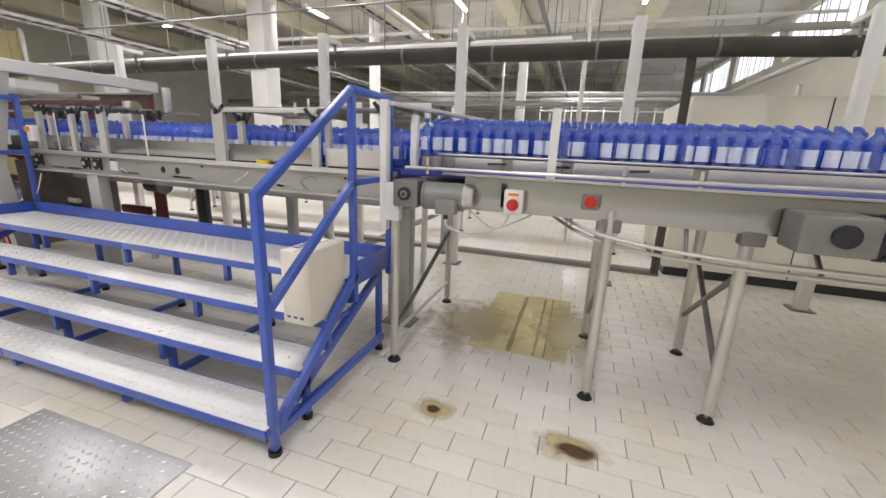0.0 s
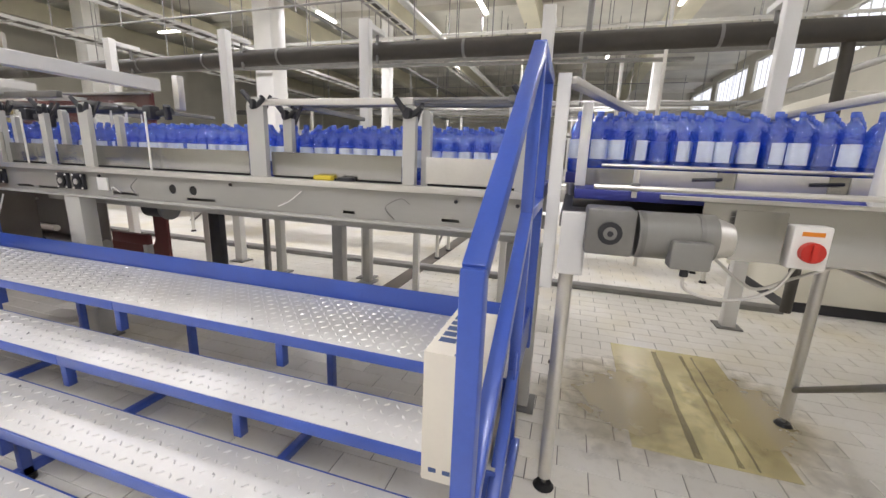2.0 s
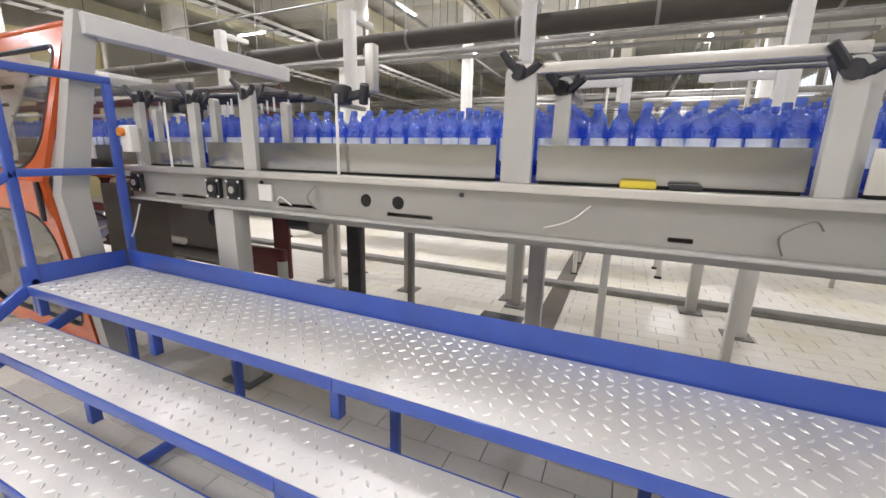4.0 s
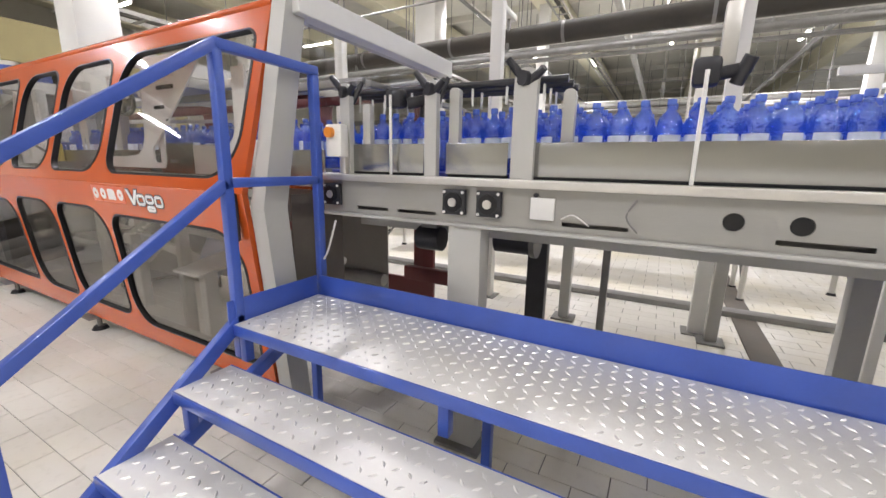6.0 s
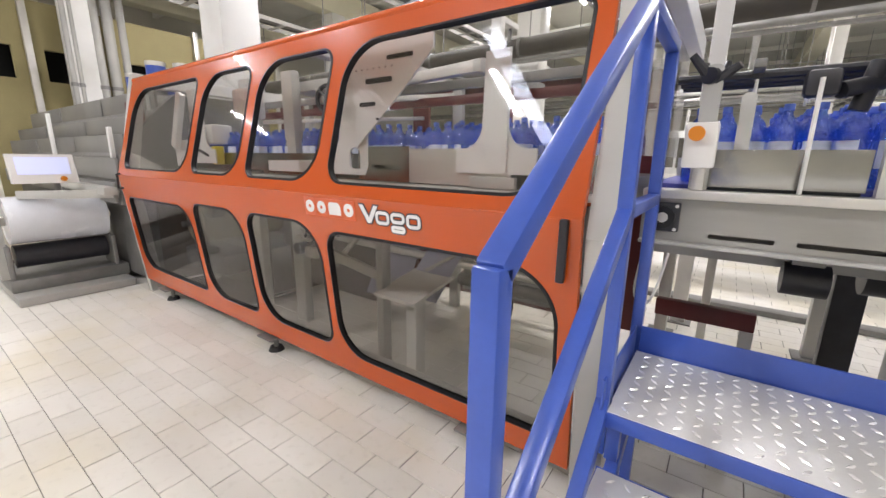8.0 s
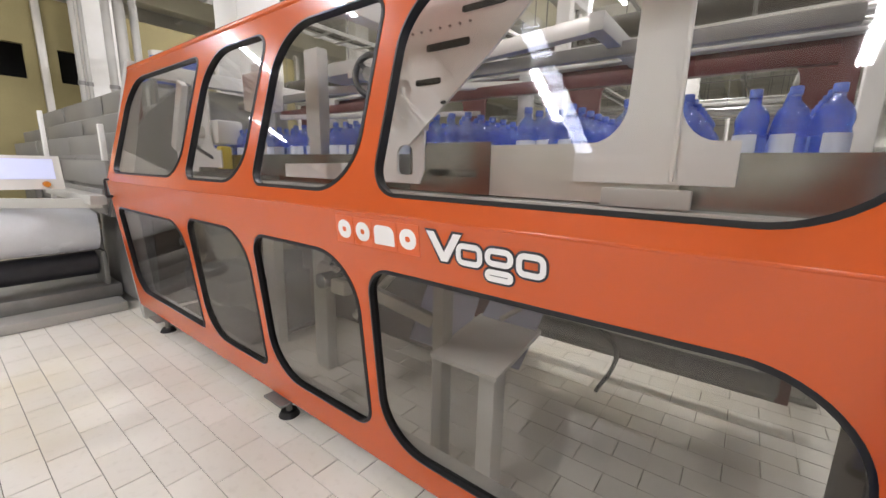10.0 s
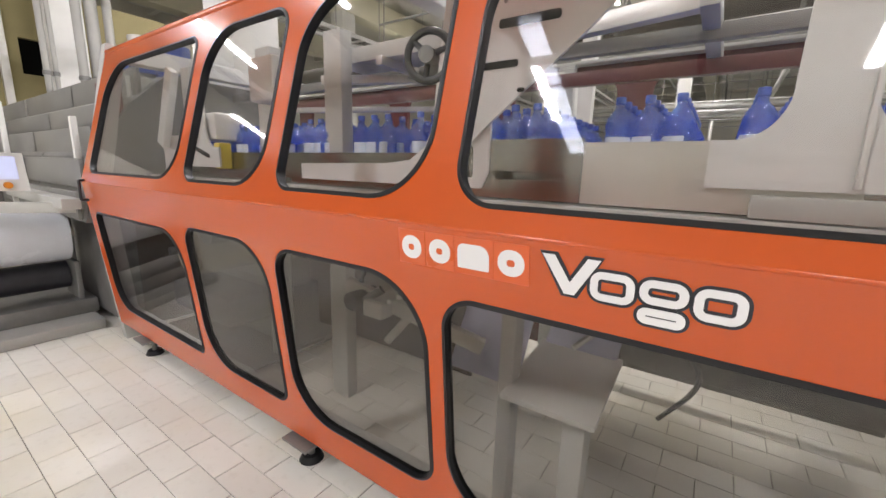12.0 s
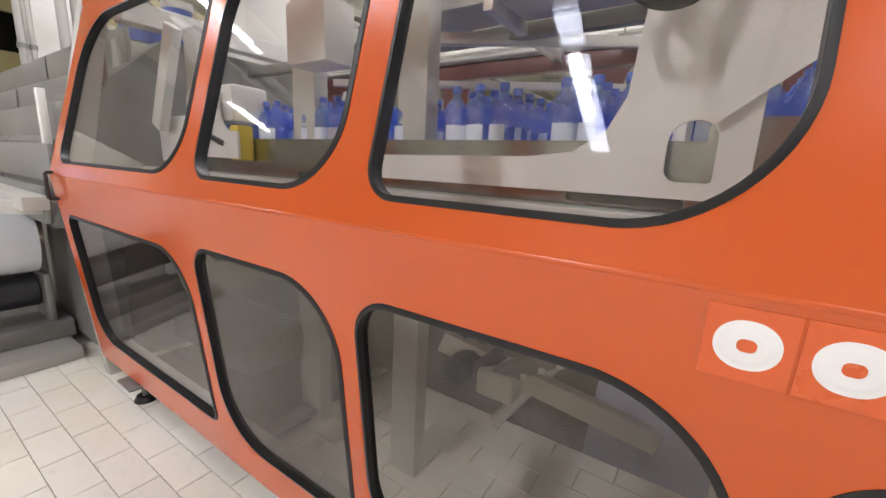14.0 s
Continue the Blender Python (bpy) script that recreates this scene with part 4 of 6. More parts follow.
sw2 = thing("isolator_switch", (-0.62, 3.35, 1.18), "white isolator switch with a red rotary knob on steel plate", "switch")
part("box", box(B(), -0.68, -0.565, 3.31, 3.368, 1.18, 1.335, 0.008), SWITCH_WHITE, sw2)
part("knob", rod(B(), (-0.622, 3.31, 1.245), (-0.622, 3.285, 1.245), 0.036, 18), SWITCH_RED, sw2)
part("grip", box(B(), -0.632, -0.612, 3.272, 3.284, 1.215, 1.275, 0.004), SWITCH_RED, sw2)
part("print_mark", box(B(), -0.655, -0.59, 3.308, 3.3095, 1.30, 1.315), SWITCH_ORANGE, sw2, "small orange print", smooth=False)
stp = thing("emergency_stop", (-0.18, 3.35, 1.26), "red mushroom stop button on a grey housing", "switch")
part("housing", box(B(), -0.23, -0.13, 3.31, 3.368, 1.25, 1.34, 0.01), STEEL_DARK, stp)
part("button", rod(B(), (-0.18, 3.31, 1.30), (-0.18, 3.285, 1.30), 0.035, 18), SWITCH_RED, stp)

# ---- orange wrapping machine ----
wrap = thing("wrapping_machine", (-8.3, 4.3, 0), "glossy orange wrapping machine with rounded black-gasketed windows", "machine")
WX0, WX1 = -10.6, -5.985
CREASE = (3.228, 1.27)
TOPP, BOTP = (3.475, 2.20), (3.345, 0.155)


def slope_place(p, q):
    d = Vector((0, q[0] - p[0], q[1] - p[1]))
    ln = d.length
    d.normalize()
    n = Vector((0, d.z, -d.y))

    def place(u, v, w):
        return Vector((u, p[0], p[1])) + d * v + n * w
    return place, ln


up_place, up_len = slope_place(CREASE, TOPP)
lo_place, lo_len = slope_place(BOTP, CREASE)
UP_WINS = [(-10.46, -9.135, 0.08, 0.20, 0.08, 0.28), (-9.025, -8.345, 0.08, 0.20, 0.10, 0.24), (-8.235, -7.50, 0.08, 0.22, 0.10, 0.24), (-7.392, -6.06, 0.12, 0.25, 0.08, 0.24)]
LO_WINS = [(-10.47, -9.155, 0.20, 0.04, 0.22, 0.06), (-9.07, -8.345, 0.24, 0.07, 0.22, 0.09), (-8.27, -7.49, 0.24, 0.10, 0.24, 0.11), (-7.42, -6.06, 0.22, 0.11, 0.24, 0.11)]
up_holes = [rounded(a, b, 0.072, up_len - 0.125, r, 14) for a, b, *r in UP_WINS]
LO_SPAN = ((0.17, 0.905), (0.16, 0.945), (0.155, 0.945), (0.13, 0.915))
lo_holes = [rounded(a, b, v0, v1, r, 14) for (a, b, *r), (v0, v1) in zip(LO_WINS, LO_SPAN)]
part("upper_panel", plate_with_holes(B(), [(WX0, 0), (WX1, 0), (WX1, up_len), (WX0, up_len)], up_holes, up_place, 0.03), ORANGE, wrap, smooth=False)
part("lower_panel", plate_with_holes(B(), [(WX0, 0), (WX1, 0), (WX1, lo_len), (WX0, lo_len)], lo_holes, lo_place, 0.03), ORANGE, wrap, smooth=False)
part("crease_bead", rod(B(), (WX0, CREASE[0] + 0.0075, CREASE[1]), (WX1, CREASE[0] + 0.0075, CREASE[1]), 0.0085, 12), ORANGE, wrap)
part("top_roll", rod(B(), (WX0, TOPP[0] + 0.02, TOPP[1] - 0.01), (WX1, TOPP[0] + 0.02, TOPP[1] - 0.01), 0.03, 14), ORANGE, wrap)
for k, (holes, place) in enumerate(((up_holes, up_place), (lo_holes, lo_place))):
    for j, h_ in enumerate(holes):
        ga = part("window_gasket", ring_band(B(), h_, place, 0.0135, -0.006, 0.031), RUBBER, wrap, "black rubber window gasket")
        pane = part("window_pane", prism(B(), h_, lambda u, v, w, place=place: place(u, v, w + 0.012), 0.005), GLASS if k == 0 or j == 0 else GLASS_DUSTY_DARK if j == 1 else GLASS_SMOKED_SHADE, wrap, "clear pane" if k == 0 else "lower pane", smooth=False)
        pane.visible_shadow = False
# handles
hd = part("door_handle", box(B(), -6.062, -6.028, 3.212, 3.236, 1.03, 1.27, 0.008), BLACK_PLASTIC, wrap, "black recessed door handle")
bm = B()
for a, b in (((-10.54, 3.20, 1.14), (-10.54, 3.20, 1.28)), ((-10.54, 3.20, 1.28), (-10.54, 3.25, 1.28)), ((-10.54, 3.20, 1.14), (-10.54, 3.25, 1.14))):
    rod(bm, a, b, 0.009, 8)
part("door_handle", bm, BLACK_PLASTIC, wrap)
# name decals as plain shapes: small letters on backing squares, one large word mark
for k, (u0, u1) in enumerate(((-7.564, -7.488), (-7.462, -7.386), (-7.362, -7.264), (-7.240, -7.163))):
    bk = part("decal_backing", prism(B(), [(u0 - 0.011, 0.998), (u1 + 0.011, 0.998), (u1 + 0.011, 1.104), (u0 - 0.011, 1.104)], lambda u, v, w: lo_place(u, v, w - 0.0016), 0.0012), DECAL_PATCH, wrap, "slightly paler orange sticker", smooth=False)
    bm = B()
    if k == 2:
        prism(bm, rounded(u0, u1, 1.016, 1.086, (0.004, 0.004, 0.03, 0.02)), lambda u, v, w: lo_place(u, v, w - 0.003), 0.0012)
    else:
        ring_band(bm, rounded(u0 + 0.014, u1 - 0.014, 1.029, 1.074, (0.021,) * 4), lambda u, v, w: lo_place(u, v, w), 0.026, -0.003, -0.0018)
    part("decal_mark", bm, DECAL_WHITE, bk, "white sticker shape", smooth=False)
for grow, m_, dep, nm in ((0.007, BLACK_PLASTIC, 0.0022, "decal_outline"), (0, DECAL_WHITE, 0.0036, "decal_mark")):
    f = lambda u, v, w, dep=dep: lo_place(u, v, w - dep)
    part(nm, prism(B(), [(-7.118 - grow, 1.093 + grow), (-7.088 + grow, 1.093 + grow), (-7.050, 1.030 + grow * 2.2), (-7.012 - grow, 1.093 + grow), (-6.983 + grow, 1.093 + grow), (-7.038 + grow, 1.000 - grow), (-7.062 - grow, 1.000 - grow)], f, 0.0012), m_, wrap, smooth=False)
    for u0, u1, v0, v1 in ((-7.004, -6.910, 1.000, 1.068), (-6.902, -6.810, 1.014, 1.068), (-6.902, -6.810, 0.968, 1.004), (-6.802, -6.714, 1.000, 1.068)):
        part(nm, ring_band(B(), rounded(u0 + 0.009, u1 - 0.009, v0 + 0.008, v1 - 0.008, (0.017 if v0 > 0.99 else 0.009,) * 4), f, 0.017 + 2 * grow, 0.0, 0.0012), m_, wrap, smooth=False)
# feet
for x in (-10.146, -8.285, -6.462):
    ft = part("machine_foot", rod(B(), (x, 3.40, 0.0), (x, 3.40, 0.03), 0.06, 16, 0.045), RUBBER, wrap)
    part("foot_stem", rod(B(), (x, 3.40, 0.03), (x, 3.40, 0.20), 0.018, 10), STEEL_DARK, ft)
    part("foot_tab", box(B(), x - 0.09, x + 0.09, 3.30, 3.42, 0.12, 0.135, 0.003), STEEL_DARK, ft)
part("base_frame", box(B(), WX0 + 0.03, WX1 - 0.02, 3.38, 3.46, 0.16, 0.26, 0.005), GREY_PAINT, wrap)
# end frames
for x0, x1 in ((-5.975, -5.875), (WX0 - 0.09, WX0 - 0.005)):
    prof = [(3.37, 0.0), (3.49, 0.0), (3.40, 1.2), (3.60, 2.26), (3.48, 2.26), (3.26, 1.2)]
    part("end_post", prism(B(), prof, lambda u, v, w, x0=x0, x1=x1: (x0 + w, u, v), x1 - x0), GREY_PAINT, wrap, smooth=False)
for x0, x1 in ((-5.965, -5.83), (-8.0, -7.9), (WX0, WX0 + 0.12)):
    part("roof_beam", box(B(), x0, x1, 3.50 if x0 > -7 else 3.6, 5.10, 2.13, 2.25, 0.006), PALE_PLATE, wrap, smooth=False)
part("roof_rail", box(B(), WX0, WX1, 5.02, 5.10, 2.10, 2.12, 0.006), GREY_PAINT, wrap)
part("end_pane", box(B(), -5.90, -5.896, 3.62, 5.0, 1.50, 2.12), GLASS, wrap, "clear end guard pane").visible_shadow = False
# back frame, dark red with window openings
back_holes = [rounded(a, b, 1.40, 2.02, (0.1,) * 4, 4) for a, b in ((-10.4, -9.3), (-9.1, -8.3), (-8.1, -7.4), (-7.2, -6.2))] + [rounded(a, b, 0.35, 1.1, (0.1,) * 4, 4) for a, b in ((-10.4, -9.3), (-9.1, -8.3), (-8.1, -7.4), (-7.2, -6.2))]
part("back_panel", plate_with_holes(B(), [(WX0, 0.15), (WX1, 0.15), (WX1, 2.12), (WX0, 2.12)], back_holes, lambda u, v, w: (u, 5.10 + w, v), 0.03), RED_PAINT, wrap, "dark red back panel with openings", smooth=False)
# bed and inner frames
part("bed", box(B(), WX0, WX1, 3.80, 5.0, 1.27, 1.390, 0.006), STEEL_DARK, wrap)
part("bed_side", plate_with_holes(B(), [(WX0, 1.26), (WX1, 1.26), (WX1, 1.50), (WX0, 1.50)], [rounded(a, b, 1.33, 1.355, (0.01,) * 4, 2) for a, b in ((-7.95, -7.65), (-7.25, -6.95), (-9.2, -8.9))], lambda u, v, w: (u, 3.785 + w, v), 0.006), STEEL, wrap, "stainless bed side", smooth=False)
part("bed_ledge", box(B(), WX0, WX1, 3.66, 3.78, 1.29, 1.32, 0.004), GREY_PAINT, wrap)
for x, w in ((-10.3, 0.14), (-9.25, 0.16), (-8.60, 0.14)):
    part("inner_post", box(B(), x - w / 2, x + w / 2, 3.86, 3.94, 0.0, 2.14, 0.006), GREY_PAINT, wrap)
for x, y in ((-9.9, 5.03), (-7.7, 5.03)):
    part("inner_post", box(B(), x - 0.05, x + 0.05, y - 0.03, y + 0.03, 0.0, 2.1, 0.005), GREY_PAINT, wrap)
# front side frame: one pale plate with round-bottomed openings between its posts
def goblet(x, w, top):
    """A post that flares into the base strip on both sides."""
    out = [(x - w / 2 - 0.16, 1.40)]
    out += [(x + w / 2 + 0.16, 1.40), (x + w / 2 + 0.16, 1.53)]
    for k in range(7):
        a = radians(90 * k / 6)
        out.append((x + w / 2 + 0.07 - 0.07 * math.sin(a) + 0.09 * (1 - k / 6) * 0.4, 1.53 + 0.10 * (1 - math.cos(a))))
    out += [(x + w / 2 - 0.01, top), (x - w / 2 + 0.01, top)]
    for k in range(7):
        a = radians(90 * (6 - k) / 6)
        out.append((x - w / 2 - 0.07 + 0.07 * math.sin(a) - 0.09 * (k / 6) * 0.4, 1.53 + 0.10 * (1 - math.cos(a))))
    out.append((x - w / 2 - 0.16, 1.53))
    return out


for x, w, top in ((-6.595, 0.15, 2.0), (-9.75, 0.12, 1.95)):
    part("goblet_post", prism(B(), goblet(x, w, top), lambda u, v, d_: (u, 3.69 + d_, v), 0.012), PALE_PLATE, wrap, "pale grey post flaring into the side plate", smooth=False)
part("side_strip", plate_with_holes(B(), [(-7.62, 1.33), (-7.18, 1.33), (-7.18, 1.545), (-7.62, 1.545)], [rounded(-7.50, -7.24, 1.40, 1.43, (0.01,) * 4, 3)], lambda u, v, w: (u, 3.705 + w, v), 0.008), STEEL, wrap, "satin side plate", smooth=False)
part("side_strip", box(B(), -7.178, -6.50, 3.705, 3.713, 1.33, 1.53), STEEL_SATIN, wrap, "satin side plate", smooth=False)
part("post_edge", box(B(), -6.527, -6.515, 3.672, 3.689, 1.41, 2.0, 0.002), WHITE_PAINT, wrap, "bright folded post edge")
part("side_foot", box(B(), -6.72, -6.46, 3.66, 3.70, 1.325, 1.385, 0.004), GREY_PAINT, wrap)
ck = part("cheek_plate", prism(B(), [(-7.61, 1.53), (-7.19, 1.87), (-6.98, 2.06), (-6.98, 2.14), (-7.61, 2.14)], lambda u, v, w: (u, 3.675 + w, v), 0.012), PALE_PLATE, wrap, "pale grey slotted cheek plate", smooth=False)
for a, b, v0, v1 in ((-7.50, -7.28, 1.915, 1.945), (-7.56, -7.42, 1.785, 1.81), (-7.32, -7.12, 2.035, 2.06), (-7.42, -7.39, 1.70, 1.715)):
    part("slot", prism(B(), rounded(a, b, v0, v1, (0.010,) * 4, 3), lambda u, v, w: (u, 3.671 + w, v), 0.003), DARK_SLOT, ck, smooth=False)
for k in range(7):
    part("rivet", rod(B(), (-7.58 + 0.05 * k, 3.675, 2.0), (-7.58 + 0.05 * k, 3.670, 2.0), 0.006, 8), STEEL_DARK, ck)
swan = [(-8.68, 1.36), (-7.56, 1.36), (-7.53, 1.42), (-7.53, 2.13), (-7.74, 2.13), (-7.79, 1.72), (-7.80, 1.60), (-7.84, 1.52), (-7.92, 1.465), (-8.05, 1.45), (-8.68, 1.44)]
part("swan_plate", plate_with_holes(B(), swan, [rounded(-7.70, -7.60, 1.40, 1.54, (0.03, 0.01, 0.04, 0.05), 4)], lambda u, v, w: (u, 3.70 + w, v), 0.012), PALE_PLATE, wrap, "pale grey curved side plate", smooth=False)
# handwheel


def wheel_rim(bm, radius, tube):
    rings = []
    for i in range(28):
        a = 2 * math.pi * i / 28
        rings.append([bm.verts.new(((radius + tube * math.cos(b)) * math.cos(a), (radius + tube * math.cos(b)) * math.sin(a), tube * math.sin(b))) for b in [2 * math.pi * k / 8 for k in range(8)]])
    for i in range(28):
        p_, q_ = rings[i], rings[(i + 1) % 28]
        for k in range(8):
            bm.faces.new((p_[k], q_[k], q_[(k + 1) % 8], p_[(k + 1) % 8]))
    return bm


hw = part("handwheel", wheel_rim(B(), 0.085, 0.014), BLACK_PLASTIC, wrap, "black spoked handwheel")
hub = part("wheel_hub", rod(B(), (0, 0, -0.03), (0, 0, 0.03), 0.03, 14), STEEL_DARK, hw)
for k in range(3):
    a = radians(120 * k + 20)
    part("spoke", rod(B(), (0, 0, 0), (0.09 * math.cos(a), 0.09 * math.sin(a), 0), 0.011, 8), BLACK_PLASTIC, hw)
hw.matrix_parent_inverse = Matrix.Identity(4)
hw.matrix_basis = Matrix.Translation(-wrap.location) @ pose(-7.72, 3.56, 1.83, 90, 0, 15)
# cross rails and arms
for p, q, r_, m_ in (((-10.4, 4.3, 1.98), (-6.1, 4.3, 1.98), 0.025, STEEL_DARK), ((-10.4, 4.75, 1.95), (-6.1, 4.75, 1.95), 0.03, RED_PAINT), ((-8.8, 3.95, 1.92), (-7.7, 4.95, 2.02), 0.02, STEEL_SATIN), ((-8.7, 4.5, 2.06), (-6.9, 4.1, 2.04), 0.03, STEEL_SATIN), ((-9.2, 4.0, 1.78), (-8.0, 4.9, 1.84), 0.014, STEEL_SATIN), ((-8.35, 3.96, 1.98), (-8.35, 5.0, 1.98), 0.02, STEEL_SATIN), ((-6.9, 4.0, 2.02), (-6.9, 5.0, 2.02), 0.03, GREY_PAINT)):
    part("inner_bar", beam(B(), p, q, 2 * r_, 2.4 * r_), m_, wrap)
part("motor_block", box(B(), -7.14, -7.02, 4.92, 4.99, 1.391, 1.60, 0.015), BLACK_PLASTIC, wrap)
part("overhead_tray", box(B(), -8.75, -7.65, 4.0, 4.25, 2.0, 2.08, 0.005), GREY_PAINT, wrap)
# lower bay: film carriage, rollers, white tray
part("film_tray", prism(B(), [(3.56, 0.60), (3.98, 0.67), (3.98, 0.69), (3.56, 0.62)], lambda u, v, w: (-7.36 + w, u, v), 0.34), WHITE_PAINT, wrap, "white sheet-metal tray", smooth=False)
part("tray_stand", box(B(), -7.14, -7.06, 3.62, 3.72, 0.0, 0.605, 0.005), WHITE_PAINT, wrap)
part("tray_post", box(B(), -7.40, -7.34, 3.62, 3.70, 0.0, 1.26, 0.005), GREY_PAINT, wrap)
for a, b, r_, m_ in (((-8.6, 3.95, 0.98), (-6.2, 3.95, 0.98), 0.035, RED_PAINT), ((-8.4, 4.05, 0.80), (-6.2, 4.15, 0.72), 0.03, STEEL_SATIN), ((-7.2, 3.9, 0.72), (-6.9, 4.4, 0.95), 0.012, STEEL_SATIN), ((-8.1, 3.75, 0.55), (-7.75, 4.0, 1.05), 0.022, STEEL_SATIN), ((-8.14, 3.6, 0.78), (-8.05, 3.66, 0.86), 0.022, BLACK_PLASTIC), ((-7.3, 4.5, 0.5), (-6.1, 4.5, 0.5), 0.05, STEEL_DARK)):
    part("lower_bar", rod(B(), a, b, r_, 12), m_, wrap)
# dark sheet added so the third lower bay reads as shaded
part("dark_back_sheet", box(B(), -9.35, -7.86, 4.22, 4.23, 0.22, 1.2), DARK_BROWN, wrap, "dark brown sheet added to darken the lower bay")
part("film_arm", beam(B(), (-8.25, 3.62, 0.86), (-7.62, 3.90, 0.60), 0.05, 0.07), STEEL_SATIN, wrap)
part("film_arm_pivot", rod(B(), (-8.16, 3.56, 0.80), (-8.16, 3.72, 0.80), 0.045, 14), BLACK_PLASTIC, wrap)
part("valve_block", box(B(), -8.10, -7.98, 3.58, 3.66, 0.74, 0.82, 0.01), STEEL_SATIN, wrap)
part("inner_cabinet", box(B(), -10.3, -9.25, 4.0, 4.6, 0.05, 0.56, 0.01), STEEL_DARK, wrap)
part("drive_unit", box(B(), -10.1, -9.3, 3.55, 3.9, 0.36, 0.56, 0.03), BLACK_PLASTIC, wrap)

part("film_web", prism(B(), [(3.80, 0.55), (4.30, 0.98), (4.305, 0.975), (3.805, 0.545)], lambda u, v, w: (-7.34 + w, u, v), 0.30), LILAC_FILM, wrap, "crumpled lilac wrapping film", smooth=False)
part("film_web", prism(B(), [(3.95, 0.42), (4.25, 0.95), (4.255, 0.945), (3.955, 0.415)], lambda u, v, w: (-7.84 + w, u, v), 0.38), LILAC_FILM, wrap, "crumpled lilac wrapping film", smooth=False)
part("brown_drum", rod(B(), (-9.95, 3.62, 0.80), (-9.95, 4.5, 0.80), 0.20, 28), KRAFT, wrap, "brown film core drum")
part("drum_shaft", rod(B(), (-9.95, 3.50, 0.80), (-9.95, 4.6, 0.80), 0.03, 14), STEEL_DARK, wrap)
# sheet, floor and end added in dark brown to keep the first bay in shade
part("drum_sheet", box(B(), -10.5, -9.4, 4.62, 4.63, 0.22, 1.25), DARK_BROWN, wrap, "dark brown sheet added to darken the lower bay")
part("bay_floor_dark", box(B(), -10.5, -9.2, 3.5, 4.61, 0.06, 0.08), DARK_BROWN, wrap, "dark sheet added to shade the bay floor")
part("bay_end_dark", box(B(), -10.56, -10.55, 3.5, 4.61, 0.09, 1.22), DARK_BROWN, wrap, "dark sheet added to shade the bay end")
part("hose_reel", rod(B(), (-9.62, 3.60, 0.98), (-9.62, 3.72, 0.98), 0.10, 20), BLACK_PLASTIC, wrap)
# added sheet, stands in for the darkness under the line's end
part("end_dark_sheet", box(B(), -5.995, -5.988, 3.52, 3.92, 0.30, 1.25), DARK_BROWN, wrap, "dark sheet added to darken the lower end")
part("bed_skirt", box(B(), -7.3, -6.1, 4.55, 4.56, 0.40, 1.26), HOOD_GREY, wrap, "dark grey sheet below the bed")
part("chain_bar", beam(B(), (-8.05, 3.62, 0.80), (-7.60, 3.72, 1.08), 0.05, 0.05), STEEL_DARK, wrap)
for k in range(9):
    part("chain_link", box(B(), -8.02 + 0.047 * k, -8.0 + 0.047 * k, 3.60 + 0.0105 * k, 3.625 + 0.0105 * k, 0.79 + 0.029 * k, 0.81 + 0.029 * k, 0.003), WHITE_PAINT, wrap)
for pts in (((-7.30, 3.75, 1.20), (-7.15, 3.78, 0.98), (-6.95, 3.95, 0.90), (-6.75, 4.3, 0.55), (-6.9, 4.6, 0.13)), ((-8.25, 3.7, 1.2), (-8.15, 3.66, 1.0), (-8.2, 3.66, 0.85)), ((-8.0, 3.75, 1.2), (-7.9, 3.7, 1.05), (-7.75, 3.72, 1.1), (-7.65, 3.8, 1.2))):
    part("air_hose", hose(B(), pts, 0.012, 8), BLACK_PLASTIC, wrap)
# added parts behind the first window, partly in place of reflections on its pane
part("gear_case", box(B(), -10.0, -9.62, 3.72, 3.92, 1.58, 1.76, 0.02), PALE_PLATE, wrap, "pale gear case")
part("gear_case_shaft", rod(B(), (-9.81, 3.62, 1.67), (-9.81, 3.72, 1.67), 0.05, 16), STEEL_SATIN, wrap)
part("belt_guard", prism(B(), rounded(-10.44, -10.02, 1.36, 1.62, (0.02, 0.02, 0.08, 0.08), 4), lambda u, v, w: (u, 3.72 + w, v), 0.012), PALE_PLATE, wrap, "pale belt guard")
part("guard_knob", rod(B(), (-10.2, 3.72, 1.47), (-10.2, 3.69, 1.47), 0.045, 16), WHITE_PAINT, wrap)
part("tilted_strut", beam(B(), (-10.28, 3.66, 1.55), (-10.02, 3.66, 2.05), 0.05, 0.10), PALE_PLATE, wrap)
# yellow block stands in for a yellow reflection in the glass
part("yellow_reflection_block", box(B(), -9.62, -9.54, 3.70, 3.78, 1.39, 1.56, 0.01), YELLOW, wrap, "yellow block in place of a reflected yellow patch")
part("black_lever", beam(B(), (-9.98, 3.70, 1.56), (-9.66, 3.70, 1.47), 0.03, 0.03), BLACK_PLASTIC, wrap)
part("cover_box", box(B(), -9.12, -8.88, 3.68, 3.84, 1.78, 2.02, 0.02), PALE_PLATE, wrap, "white motor cover")

